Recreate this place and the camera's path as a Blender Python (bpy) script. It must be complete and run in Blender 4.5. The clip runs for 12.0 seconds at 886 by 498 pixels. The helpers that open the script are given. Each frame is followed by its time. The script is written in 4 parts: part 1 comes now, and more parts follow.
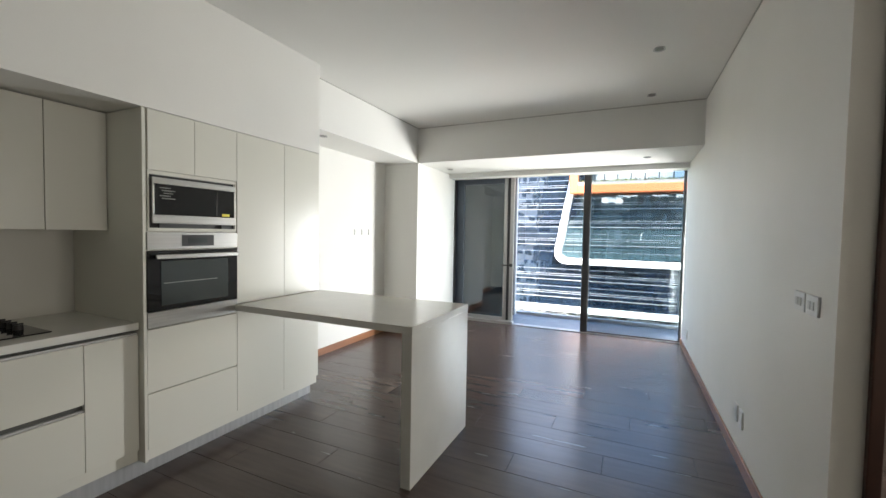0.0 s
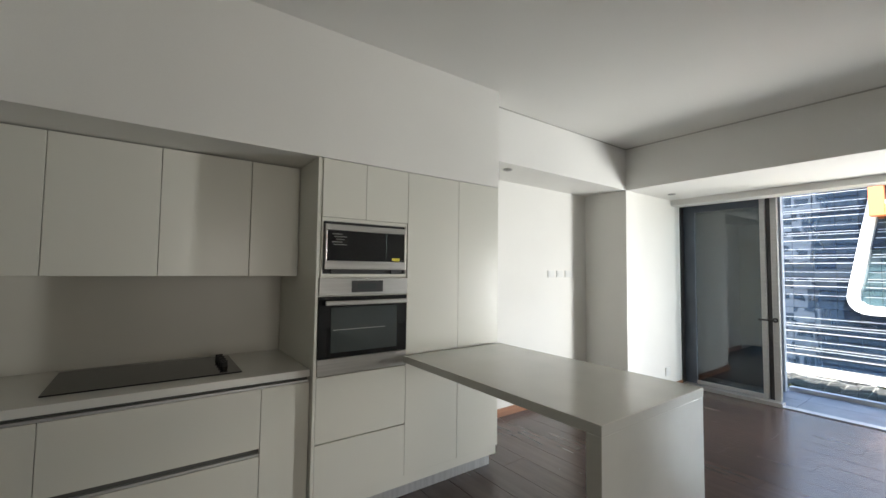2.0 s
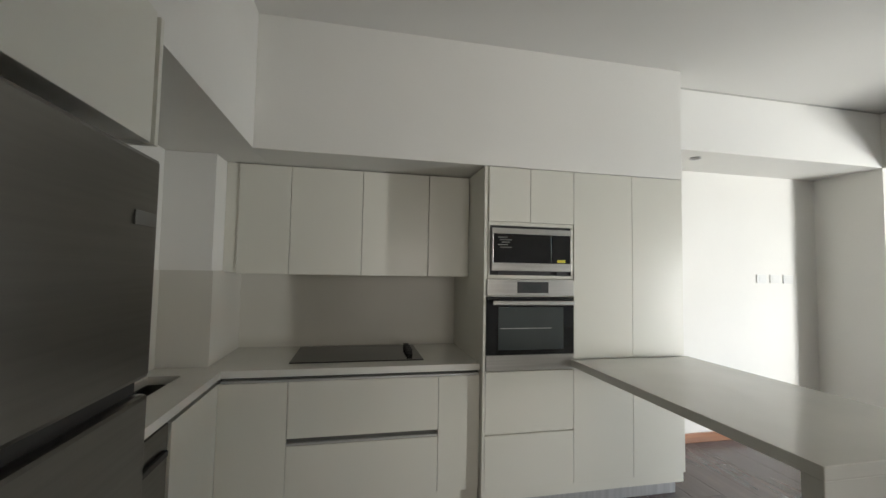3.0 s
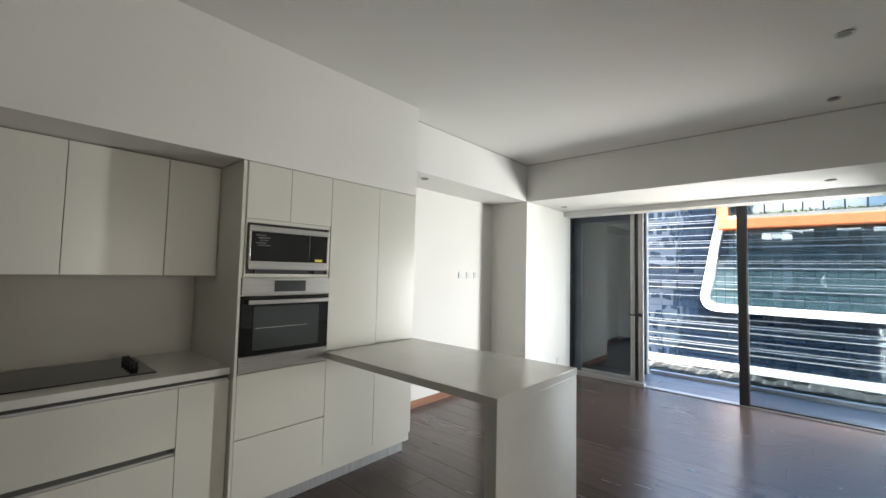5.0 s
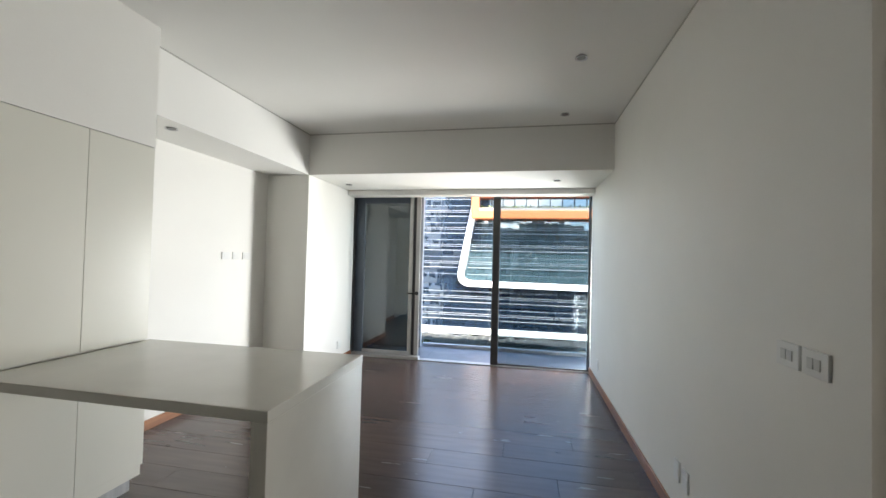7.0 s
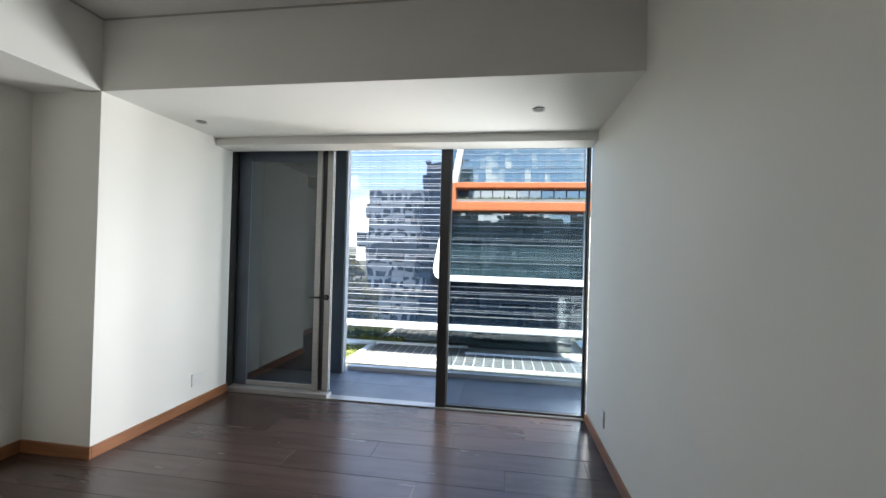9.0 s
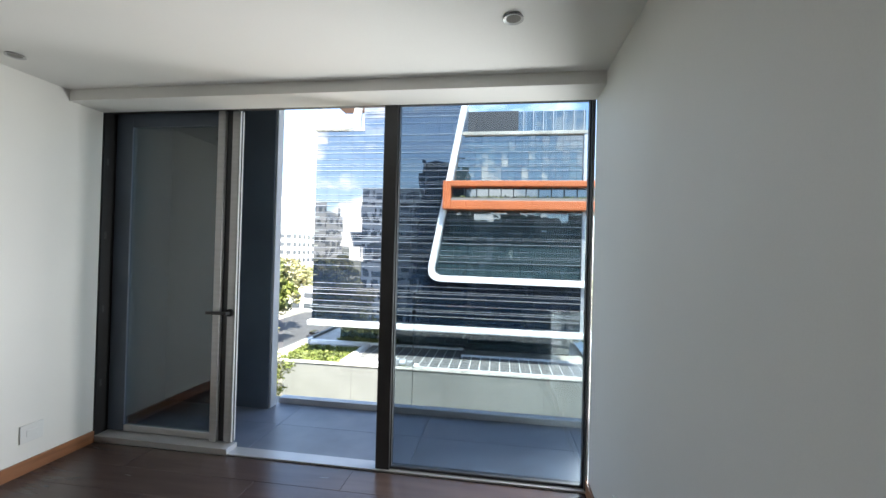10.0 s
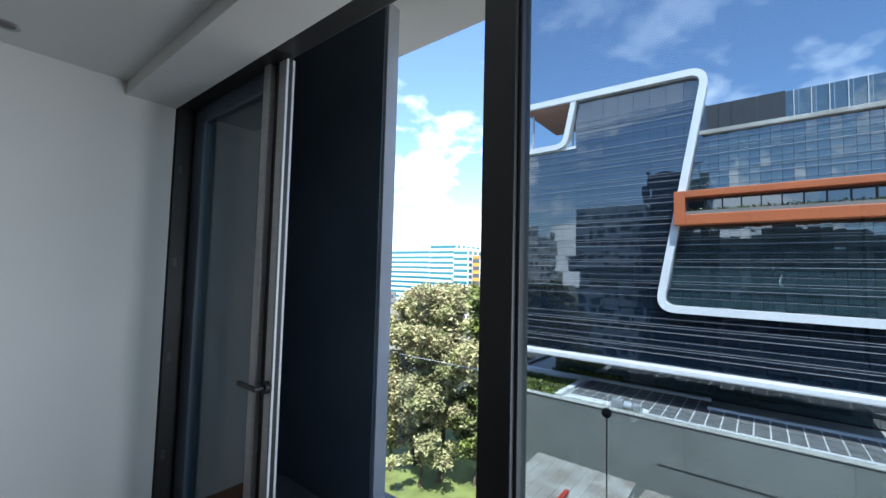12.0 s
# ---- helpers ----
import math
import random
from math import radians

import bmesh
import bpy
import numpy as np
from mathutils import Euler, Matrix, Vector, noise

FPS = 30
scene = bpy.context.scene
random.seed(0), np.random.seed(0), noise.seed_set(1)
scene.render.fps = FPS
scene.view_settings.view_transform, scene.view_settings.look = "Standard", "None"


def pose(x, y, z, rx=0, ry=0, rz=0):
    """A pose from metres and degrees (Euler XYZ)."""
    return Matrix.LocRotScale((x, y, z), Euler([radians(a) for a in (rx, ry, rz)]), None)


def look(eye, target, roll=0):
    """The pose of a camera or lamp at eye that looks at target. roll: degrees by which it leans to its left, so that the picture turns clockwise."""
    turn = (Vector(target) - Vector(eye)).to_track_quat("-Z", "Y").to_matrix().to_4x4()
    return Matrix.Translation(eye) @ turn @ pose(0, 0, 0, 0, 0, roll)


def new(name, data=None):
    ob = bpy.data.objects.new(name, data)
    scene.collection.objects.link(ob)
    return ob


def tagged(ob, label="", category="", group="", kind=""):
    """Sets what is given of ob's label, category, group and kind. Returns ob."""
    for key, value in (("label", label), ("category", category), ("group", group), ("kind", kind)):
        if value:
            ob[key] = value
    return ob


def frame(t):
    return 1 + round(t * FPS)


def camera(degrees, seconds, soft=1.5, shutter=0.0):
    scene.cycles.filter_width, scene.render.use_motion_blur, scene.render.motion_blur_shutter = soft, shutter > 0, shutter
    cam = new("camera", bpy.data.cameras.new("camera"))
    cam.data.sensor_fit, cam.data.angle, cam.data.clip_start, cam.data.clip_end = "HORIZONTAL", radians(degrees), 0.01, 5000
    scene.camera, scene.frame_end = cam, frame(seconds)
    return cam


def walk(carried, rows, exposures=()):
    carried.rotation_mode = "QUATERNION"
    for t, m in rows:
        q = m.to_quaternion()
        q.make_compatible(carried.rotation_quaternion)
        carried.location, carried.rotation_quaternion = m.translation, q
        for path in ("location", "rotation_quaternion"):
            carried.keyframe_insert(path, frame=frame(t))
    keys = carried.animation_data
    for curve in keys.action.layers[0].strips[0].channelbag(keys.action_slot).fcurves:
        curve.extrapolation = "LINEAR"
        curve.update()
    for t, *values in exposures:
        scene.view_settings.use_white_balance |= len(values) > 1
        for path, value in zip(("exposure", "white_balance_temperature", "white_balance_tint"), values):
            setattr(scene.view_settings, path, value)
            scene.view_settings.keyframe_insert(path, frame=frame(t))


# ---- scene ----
cam = camera(95.4, 12.0)
PATH = [
    (0, (-0.714, -6.58, 1.499), (-1.549, -4.764, 1.422), 1.0),
    (0.5, (-0.739, -6.261, 1.508), (-1.605, -4.459, 1.468), 0.9),
    (1, (-0.862, -6.042, 1.513), (-1.864, -4.311, 1.529), 0.9),
    (1.5, (-0.965, -5.977, 1.529), (-2.236, -4.434, 1.596), 0.9),
    (2, (-0.926, -5.967, 1.538), (-2.543, -4.795, 1.639), 0.7),
    (2.5, (-0.869, -5.944, 1.504), (-2.722, -5.204, 1.635), 0.8),
    (2.7, (-0.858, -5.96, 1.524), (-2.765, -5.369, 1.637), 1.0),
    (4.3, (-0.809, -5.922, 1.524), (-2.641, -5.131, 1.653), 0.7),
    (4.5, (-0.852, -6.001, 1.531), (-2.548, -4.947, 1.649), 1.1),
    (5, (-0.75, -6.173, 1.544), (-2.081, -4.685, 1.655), 1.3),
    (5.5, (-0.796, -6.248, 1.556), (-1.756, -4.497, 1.658), 1.4),
    (6, (-0.872, -6.338, 1.525), (-1.511, -4.445, 1.623), 1.4),
    (6.5, (-0.929, -6.276, 1.566), (-1.387, -4.331, 1.638), 1.5),
    (7, (-0.922, -5.902, 1.533), (-1.313, -3.941, 1.577), 1.4),
    (7.2, (-0.937, -5.752, 1.507), (-1.308, -3.787, 1.549), 1.4),
    (8.8, (-0.846, -4.072, 1.409), (-1.123, -2.092, 1.438), 1.3),
    (9, (-0.768, -3.793, 1.464), (-1.06, -1.814, 1.481), 1.5),
    (9.5, (-0.696, -3.218, 1.467), (-0.981, -1.238, 1.481), 1.6),
    (10, (-0.566, -2.65, 1.461), (-0.849, -0.67, 1.479), 1.5),
    (10.5, (-0.521, -2.133, 1.455), (-0.821, -0.156, 1.483), 0.9),
    (11, (-0.525, -1.637, 1.457), (-0.947, 0.318, 1.503), 0.6),
    (11.5, (-0.634, -1.286, 1.486), (-1.321, 0.591, 1.556), 1.9),
    (12, (-0.794, -0.905, 1.506), (-2.031, 0.662, 1.619), 1.4),
]
rows = [(t, look(eye, target, roll)) for t, eye, target, roll in PATH]
rows.append((3.5, look((-0.83, -5.94, 1.525), (-2.81, -5.66, 1.65), 0.9)))
rows.sort(key=lambda r: r[0])
walk(cam, rows, [(0.0, 3.45, 6850, 10), (1.0, 3.05, 6850, 10), (2.0, 3.1, 6850, 10), (2.6, 3.25, 6850, 10), (4.4, 3.15, 6850, 10), (6.0, 3.3, 6850, 10), (7.0, 3.25, 6850, 10), (9.0, 2.65, 6750, 10), (10.0, 2.35, 6700, 10), (10.5, 2.0, 6500, 10), (11.0, 1.65, 6250, 10), (11.5, 1.35, 5850, 10), (12.0, 1.3, 5850, 10)])

# ---- daylight ----
SUN_EL, SUN_AZ = radians(60), radians(150)      # azimuth clockwise from +y
world = bpy.data.worlds.new("sky")
scene.world = world
world.use_nodes = True
wn, wl = world.node_tree.nodes, world.node_tree.links
wn.clear()
sky = wn.new("ShaderNodeTexSky")
sky.sky_type = "NISHITA"
sky.sun_disc = False
sky.dust_density, sky.ozone_density = 0.4, 3.0
sky.sun_elevation, sky.sun_rotation = SUN_EL, SUN_AZ
bg, wout = wn.new("ShaderNodeBackground"), wn.new("ShaderNodeOutputWorld")
bg.inputs["Strength"].default_value = 0.15
tc, mp = wn.new("ShaderNodeTexCoord"), wn.new("ShaderNodeMapping")
mp.inputs["Scale"].default_value = (3.0, 3.0, 5.0)
mp.inputs["Location"].default_value = (1.3, 0.2, 0.4)
cn, cr, cm = wn.new("ShaderNodeTexNoise"), wn.new("ShaderNodeValToRGB"), wn.new("ShaderNodeMix")
cn.inputs["Scale"].default_value, cn.inputs["Detail"].default_value, cn.inputs["Roughness"].default_value = 1.4, 8, 0.52
cr.color_ramp.elements[0].position, cr.color_ramp.elements[1].position = 0.525, 0.63
cm.data_type = "RGBA"
cm.inputs[7].default_value = (10.5, 10.6, 10.8, 1)
wl.new(tc.outputs["Generated"], mp.inputs["Vector"])
wl.new(mp.outputs["Vector"], cn.inputs["Vector"])
wl.new(cn.outputs["Fac"], cr.inputs["Fac"])
sep, fade, mul = wn.new("ShaderNodeSeparateXYZ"), wn.new("ShaderNodeMapRange"), wn.new("ShaderNodeMath")
fade.inputs["From Min"].default_value, fade.inputs["From Max"].default_value = 0.12, 0.5
fade.inputs["To Min"].default_value, fade.inputs["To Max"].default_value = 1.0, 0.12
mul.operation = "MULTIPLY"
wl.new(tc.outputs["Generated"], sep.inputs["Vector"])
wl.new(sep.outputs["Z"], fade.inputs["Value"])
wl.new(cr.outputs["Color"], mul.inputs[0])
wl.new(fade.outputs["Result"], mul.inputs[1])
wl.new(mul.outputs["Value"], cm.inputs["Factor"])
wl.new(sky.outputs["Color"], cm.inputs[6])
wl.new(cm.outputs[2], bg.inputs["Color"])
wl.new(bg.outputs["Background"], wout.inputs["Surface"])

sun = new("sun", bpy.data.lights.new("sun", "SUN"))
sun.data.energy, sun.data.angle, sun.data.color = 5.0, radians(0.5), (1.0, 0.95, 0.87)
sdir = Vector((math.sin(SUN_AZ) * math.cos(SUN_EL), math.cos(SUN_AZ) * math.cos(SUN_EL), math.sin(SUN_EL)))
sun.matrix_world = look(sdir * 50, (0, 0, 0))


# rectangular area lamp for added fill light
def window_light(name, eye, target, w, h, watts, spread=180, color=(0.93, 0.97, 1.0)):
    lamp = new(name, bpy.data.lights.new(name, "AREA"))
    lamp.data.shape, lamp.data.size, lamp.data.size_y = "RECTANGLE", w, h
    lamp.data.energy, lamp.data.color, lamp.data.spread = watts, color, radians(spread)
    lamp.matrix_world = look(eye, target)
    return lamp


# added fill, unseen beside the opening, boosting the skylight into the room
window_light("balcony_fill", (0.45, 0.5, 0.95), (-3.0, -4.5, 1.1), 0.8, 1.5, 22, 110)
# added fill, unseen in the side room, brightens the kitchen through the doorway
window_light("side_room_fill", (3.4, -4.9, 1.3), (-3.3, -5.2, 2.0), 2.4, 2.0, 8, 180, (1.0, 0.97, 0.92))

# ---- materials ----


def mat(name, color, rough=0.5, metal=0.0, vary=0.06, scale=3.0, grain=0.0, grain_scale=60.0, spec=0.5, coat=0.0, stretch=(1, 1, 1), per_piece=0.0, second=None):
    """Principled surface: slow stains (vary, scale), fine relief (grain), and a shift from piece to piece."""
    m = bpy.data.materials.new(name)
    m.use_nodes = True
    n, l = m.node_tree.nodes, m.node_tree.links
    b = n["Principled BSDF"]
    b.inputs["Roughness"].default_value, b.inputs["Metallic"].default_value = rough, metal
    b.inputs["Specular IOR Level"].default_value, b.inputs["Coat Weight"].default_value = spec, coat
    b.inputs["Coat Roughness"].default_value = 0.06
    co, mpg = n.new("ShaderNodeTexCoord"), n.new("ShaderNodeMapping")
    mpg.inputs["Scale"].default_value = stretch
    l.new(co.outputs["Object"], mpg.inputs["Vector"])
    big, fine = n.new("ShaderNodeTexNoise"), n.new("ShaderNodeTexNoise")
    big.inputs["Scale"].default_value, big.inputs["Detail"].default_value = scale, 5
    fine.inputs["Scale"].default_value, fine.inputs["Detail"].default_value = grain_scale, 4
    l.new(mpg.outputs["Vector"], big.inputs["Vector"])
    l.new(mpg.outputs["Vector"], fine.inputs["Vector"])
    ramp = n.new("ShaderNodeMix")
    ramp.data_type = "RGBA"
    c2 = second or tuple(max(0, c * (1 - 2 * vary)) for c in color)
    ramp.inputs[6].default_value, ramp.inputs[7].default_value = (*color, 1), (*c2, 1)
    soft = n.new("ShaderNodeMapRange")
    soft.inputs["From Min"].default_value, soft.inputs["From Max"].default_value = 0.35, 0.7
    l.new(big.outputs["Fac"], soft.inputs["Value"])
    l.new(soft.outputs["Result"], ramp.inputs["Factor"])
    last = ramp.outputs[2]
    if per_piece:
        info, hsv, rng = n.new("ShaderNodeObjectInfo"), n.new("ShaderNodeHueSaturation"), n.new("ShaderNodeMapRange")
        rng.inputs["To Min"].default_value, rng.inputs["To Max"].default_value = 1 - per_piece, 1 + per_piece
        l.new(info.outputs["Random"], rng.inputs["Value"])
        l.new(rng.outputs["Result"], hsv.inputs["Value"])
        l.new(last, hsv.inputs["Color"])
        last = hsv.outputs["Color"]
        off = n.new("ShaderNodeVectorMath")
        off.operation = "ADD"
        l.new(co.outputs["Object"], off.inputs[0])
        sc = n.new("ShaderNodeMath")
        sc.operation = "MULTIPLY"
        sc.inputs[1].default_value = 40
        l.new(info.outputs["Random"], sc.inputs[0])
        l.new(sc.outputs["Value"], off.inputs[1])
        l.new(off.outputs["Vector"], mpg.inputs["Vector"])
    if grain:
        mixg = n.new("ShaderNodeMix")
        mixg.data_type, mixg.blend_type = "RGBA", "MULTIPLY"
        mixg.inputs["Factor"].default_value = min(1, grain * 1.5)
        l.new(last, mixg.inputs[6])
        l.new(fine.outputs["Color"], mixg.inputs[7])
        tone = n.new("ShaderNodeMapRange")
        tone.inputs["From Min"].default_value, tone.inputs["From Max"].default_value = 0.3, 0.7
        tone.inputs["To Min"].default_value, tone.inputs["To Max"].default_value = 0.75, 1.0
        l.new(fine.outputs["Fac"], tone.inputs["Value"])
        l.new(tone.outputs["Result"], mixg.inputs[7])
        last = mixg.outputs[2]
        bump = n.new("ShaderNodeBump")
        bump.inputs["Strength"].default_value, bump.inputs["Distance"].default_value = grain, 0.0012
        l.new(fine.outputs["Fac"], bump.inputs["Height"])
        l.new(bump.outputs["Normal"], b.inputs["Normal"])
    rr = n.new("ShaderNodeMapRange")
    rr.inputs["To Min"].default_value, rr.inputs["To Max"].default_value = max(0.02, rough * 0.85), min(1, rough * 1.2)
    l.new(big.outputs["Fac"], rr.inputs["Value"])
    l.new(rr.outputs["Result"], b.inputs["Roughness"])
    l.new(last, b.inputs["Base Color"])
    return m


def glass_mat(name, tint, rough=0.0, mirror=0.035):
    """Thin architectural pane: clear with a Fresnel mirror."""
    m = bpy.data.materials.new(name)
    m.use_nodes = True
    n, l = m.node_tree.nodes, m.node_tree.links
    n.clear()
    out, mix, fr = n.new("ShaderNodeOutputMaterial"), n.new("ShaderNodeMixShader"), n.new("ShaderNodeLayerWeight")
    tr, gl = n.new("ShaderNodeBsdfTransparent"), n.new("ShaderNodeBsdfGlossy")
    tr.inputs["Color"].default_value = (*tint, 1)
    gl.inputs["Roughness"].default_value = rough
    fr.inputs["Blend"].default_value = 0.5
    pw, rg = n.new("ShaderNodeMath"), n.new("ShaderNodeMapRange")
    pw.operation = "POWER"
    pw.inputs[1].default_value = 4.0
    rg.inputs["To Min"].default_value, rg.inputs["To Max"].default_value = mirror, 0.8
    l.new(fr.outputs["Facing"], pw.inputs[0])
    l.new(pw.outputs["Value"], rg.inputs["Value"])
    l.new(rg.outputs["Result"], mix.inputs["Fac"])
    l.new(tr.outputs["BSDF"], mix.inputs[1])
    l.new(gl.outputs["BSDF"], mix.inputs[2])
    l.new(mix.outputs["Shader"], out.inputs["Surface"])
    return m


def mirror_glass(name, color, mirror, wave=0.05, wave_scale=0.5):
    """Coated facade glass: dark body under a strong, slightly wavy mirror."""
    m = bpy.data.materials.new(name)
    m.use_nodes = True
    n, l = m.node_tree.nodes, m.node_tree.links
    b = n["Principled BSDF"]
    b.inputs["Base Color"].default_value = (*color, 1)
    b.inputs["Roughness"].default_value = 0.03
    b.inputs["IOR"].default_value = mirror
    co, no, bu = n.new("ShaderNodeTexCoord"), n.new("ShaderNodeTexNoise"), n.new("ShaderNodeBump")
    no.inputs["Scale"].default_value = wave_scale
    no.inputs["Detail"].default_value = 1
    bu.inputs["Strength"].default_value, bu.inputs["Distance"].default_value = wave, 0.2
    l.new(co.outputs["Object"], no.inputs["Vector"])
    l.new(no.outputs["Fac"], bu.inputs["Height"])
    l.new(bu.outputs["Normal"], b.inputs["Normal"])
    return m


PAINT = mat("wall_paint", (0.80, 0.787, 0.748), 0.55, vary=0.02, scale=1.2, grain=0.06, grain_scale=180)
CEIL = mat("ceiling_paint", (0.80, 0.79, 0.76), 0.8, vary=0.02, scale=0.8, grain=0.05, grain_scale=150)
LACQ = mat("cream_lacquer", (0.72, 0.708, 0.635), 0.3, vary=0.02, scale=0.7, coat=0.08)
QUARTZ = mat("quartz", (0.70, 0.69, 0.64), 0.16, vary=0.03, scale=4, grain=0.03, grain_scale=400)
SPLASH = mat("splashback", (0.62, 0.60, 0.54), 0.36, vary=0.03, scale=1.5)
STEEL = mat("brushed_steel", (0.55, 0.54, 0.52), 0.3, metal=1.0, vary=0.08, scale=2, grain=0.06, grain_scale=30, stretch=(1, 1, 40))
DARKSTEEL = mat("dark_steel", (0.17, 0.165, 0.155), 0.34, metal=1.0, vary=0.04, scale=2, grain=0.015, grain_scale=30, stretch=(1, 1, 30))
ALU = mat("aluminium", (0.50, 0.50, 0.50), 0.35, metal=0.35, vary=0.06, scale=2, grain=0.03, grain_scale=40, stretch=(1, 1, 20))
KICK = mat("kick_aluminium", (0.48, 0.49, 0.50), 0.4, metal=0.4, vary=0.08, scale=2, grain=0.04, grain_scale=40, stretch=(1, 20, 1))
BLACKGLASS = mat("black_glass", (0.012, 0.012, 0.013), 0.05, vary=0.1, scale=3)
BLACK = mat("black_plastic", (0.015, 0.015, 0.016), 0.45, vary=0.1)
GREYGLASS = mat("oven_window", (0.05, 0.06, 0.06), 0.05, vary=0.1, coat=0.6)
# painted shade for cabinet recesses; also the podium wall joints
GAP = mat("gap_shade_joint", (0.10, 0.10, 0.09), 0.7, vary=0.1)
GAP_SHADE = mat("ceiling_gap_shade", (0.48, 0.47, 0.44), 0.8, vary=0.05)
SKIRT = mat("skirting_wood", (0.36, 0.15, 0.065), 0.35, vary=0.2, scale=2, grain=0.2, grain_scale=12, stretch=(1, 1, 12), coat=0.2)
DARKWOOD = mat("dark_wood", (0.055, 0.022, 0.014), 0.35, vary=0.25, scale=3, grain=0.2, grain_scale=14, stretch=(6, 6, 1))
PLANK = mat("plank_wood", (0.085, 0.058, 0.050), 0.25, vary=0.12, scale=2.2, grain=0.035, grain_scale=9, stretch=(1, 9, 9), per_piece=0.12)
JOINT = mat("floor_joint", (0.03, 0.02, 0.016), 0.7, vary=0.1)
DARKMETAL = mat("dark_frame", (0.058, 0.059, 0.062), 0.4, metal=0.3, vary=0.1, grain=0.03)
NAVY = mat("fin_panel", (0.10, 0.125, 0.165), 0.4, vary=0.12, scale=1.5, grain=0.03)
FINEDGE = mat("fin_edge", (0.48, 0.50, 0.54), 0.5, vary=0.08)
TILE = mat("balcony_tile", (0.15, 0.172, 0.215), 0.4, vary=0.1, scale=4, grain=0.08, grain_scale=80, per_piece=0.04)
PLASTIC = mat("white_plastic", (0.75, 0.75, 0.73), 0.3, vary=0.02)
GREYPLASTIC = mat("grey_plastic", (0.58, 0.58, 0.56), 0.35, vary=0.04)
PANE = glass_mat("window_pane", (0.60, 0.65, 0.675))
CLEAR = glass_mat("clear_pane", (0.94, 0.965, 0.965))
DARKPANE = glass_mat("door_pane", (0.55, 0.64, 0.66), 0.0, 0.10)
YELLOW = mat("yellow_label", (0.75, 0.65, 0.05), 0.5)
MARK = mat("printed_grey", (0.16, 0.16, 0.15), 0.5)
LAMPGLASS = mat("lamp_glass", (0.11, 0.10, 0.09), 0.3)

TGLASS = mirror_glass("tower_glass", (0.008, 0.016, 0.030), 2.6, 0.08, 0.4)
TGLASS2 = mirror_glass("light_tower_glass", (0.03, 0.055, 0.065), 2.6, 0.16, 0.55)
RAIL = mat("facade_rail", (0.55, 0.56, 0.58), 0.4, metal=0.4, vary=0.05)
WHITEPANEL = mat("white_cladding", (0.80, 0.80, 0.80), 0.45, vary=0.04, scale=0.3)
ORANGE = mat("orange_cladding", (0.52, 0.14, 0.045), 0.5, vary=0.06, scale=0.4)
CONC = mat("grey_render", (0.23, 0.232, 0.215), 0.85, vary=0.12, scale=0.25, grain=0.15, grain_scale=5)
ROOFC = mat("pale_roof", (0.48, 0.465, 0.42), 0.85, vary=0.15, scale=0.5, grain=0.1, grain_scale=4)
SOLAR = mat("solar_cell", (0.20, 0.20, 0.20), 0.4, vary=0.15, scale=1)
GRASS = mat("roof_grass", (0.16, 0.17, 0.04), 0.95, vary=0.35, scale=1.2, grain=0.6, grain_scale=5, second=(0.07, 0.11, 0.02))
LAWN = mat("lawn", (0.17, 0.21, 0.05), 0.95, vary=0.3, scale=0.4, grain=0.5, grain_scale=6)
LEAF = mat("leaf", (0.22, 0.24, 0.09), 0.6, vary=0.4, scale=0.9, second=(0.36, 0.31, 0.17))
LEAF2 = mat("bright_leaf", (0.19, 0.23, 0.045), 0.6, vary=0.4, scale=0.6)
BARK = mat("bark", (0.12, 0.09, 0.06), 0.9, vary=0.3, grain=0.5, grain_scale=6)
ASPHALT = mat("asphalt", (0.055, 0.055, 0.057), 0.9, vary=0.2, scale=0.15, grain=0.3, grain_scale=4)
EARTH = mat("town_ground", (0.13, 0.14, 0.08), 0.95, vary=0.4, scale=0.03, grain=0.4, grain_scale=0.4, second=(0.22, 0.20, 0.17))
REDROOF = mat("red_roof", (0.50, 0.06, 0.035), 0.55, vary=0.15, scale=0.8, grain=0.1, grain_scale=5)
TINROOF = mat("tin_roof", (0.42, 0.40, 0.36), 0.6, vary=0.3, scale=0.6, grain=0.2, grain_scale=3, second=(0.26, 0.22, 0.18))
TEAL = mirror_glass("teal_glass", (0.02, 0.16, 0.19), 1.7, 0.1, 0.3)
CREAM = mat("cream_render", (0.72, 0.70, 0.64), 0.8, vary=0.06, scale=0.1)
OCHRE = mat("ochre_render", (0.62, 0.33, 0.06), 0.8, vary=0.06, scale=0.1)
DIMWIN = mat("far_window", (0.08, 0.09, 0.10), 0.2)
HILL = mat("hill", (0.10, 0.14, 0.12), 1.0, vary=0.3, scale=0.005)

# ---- mesh helpers ----


def add_box(bm, lo, hi, bevel=0.0, mi=0):
    cx, s = [(a + b) / 2 for a, b in zip(lo, hi)], [abs(b - a) for a, b in zip(lo, hi)]
    r = bmesh.ops.create_cube(bm, size=1.0, matrix=Matrix.Translation(cx) @ Matrix.Diagonal((*s, 1)))
    vs = set(r["verts"])
    for f in {f for v in vs for f in v.link_faces}:
        f.material_index = mi
    if bevel:
        es = list({e for v in vs for e in v.link_edges})
        bmesh.ops.bevel(bm, geom=es, offset=bevel, segments=2, affect="EDGES", profile=0.5)


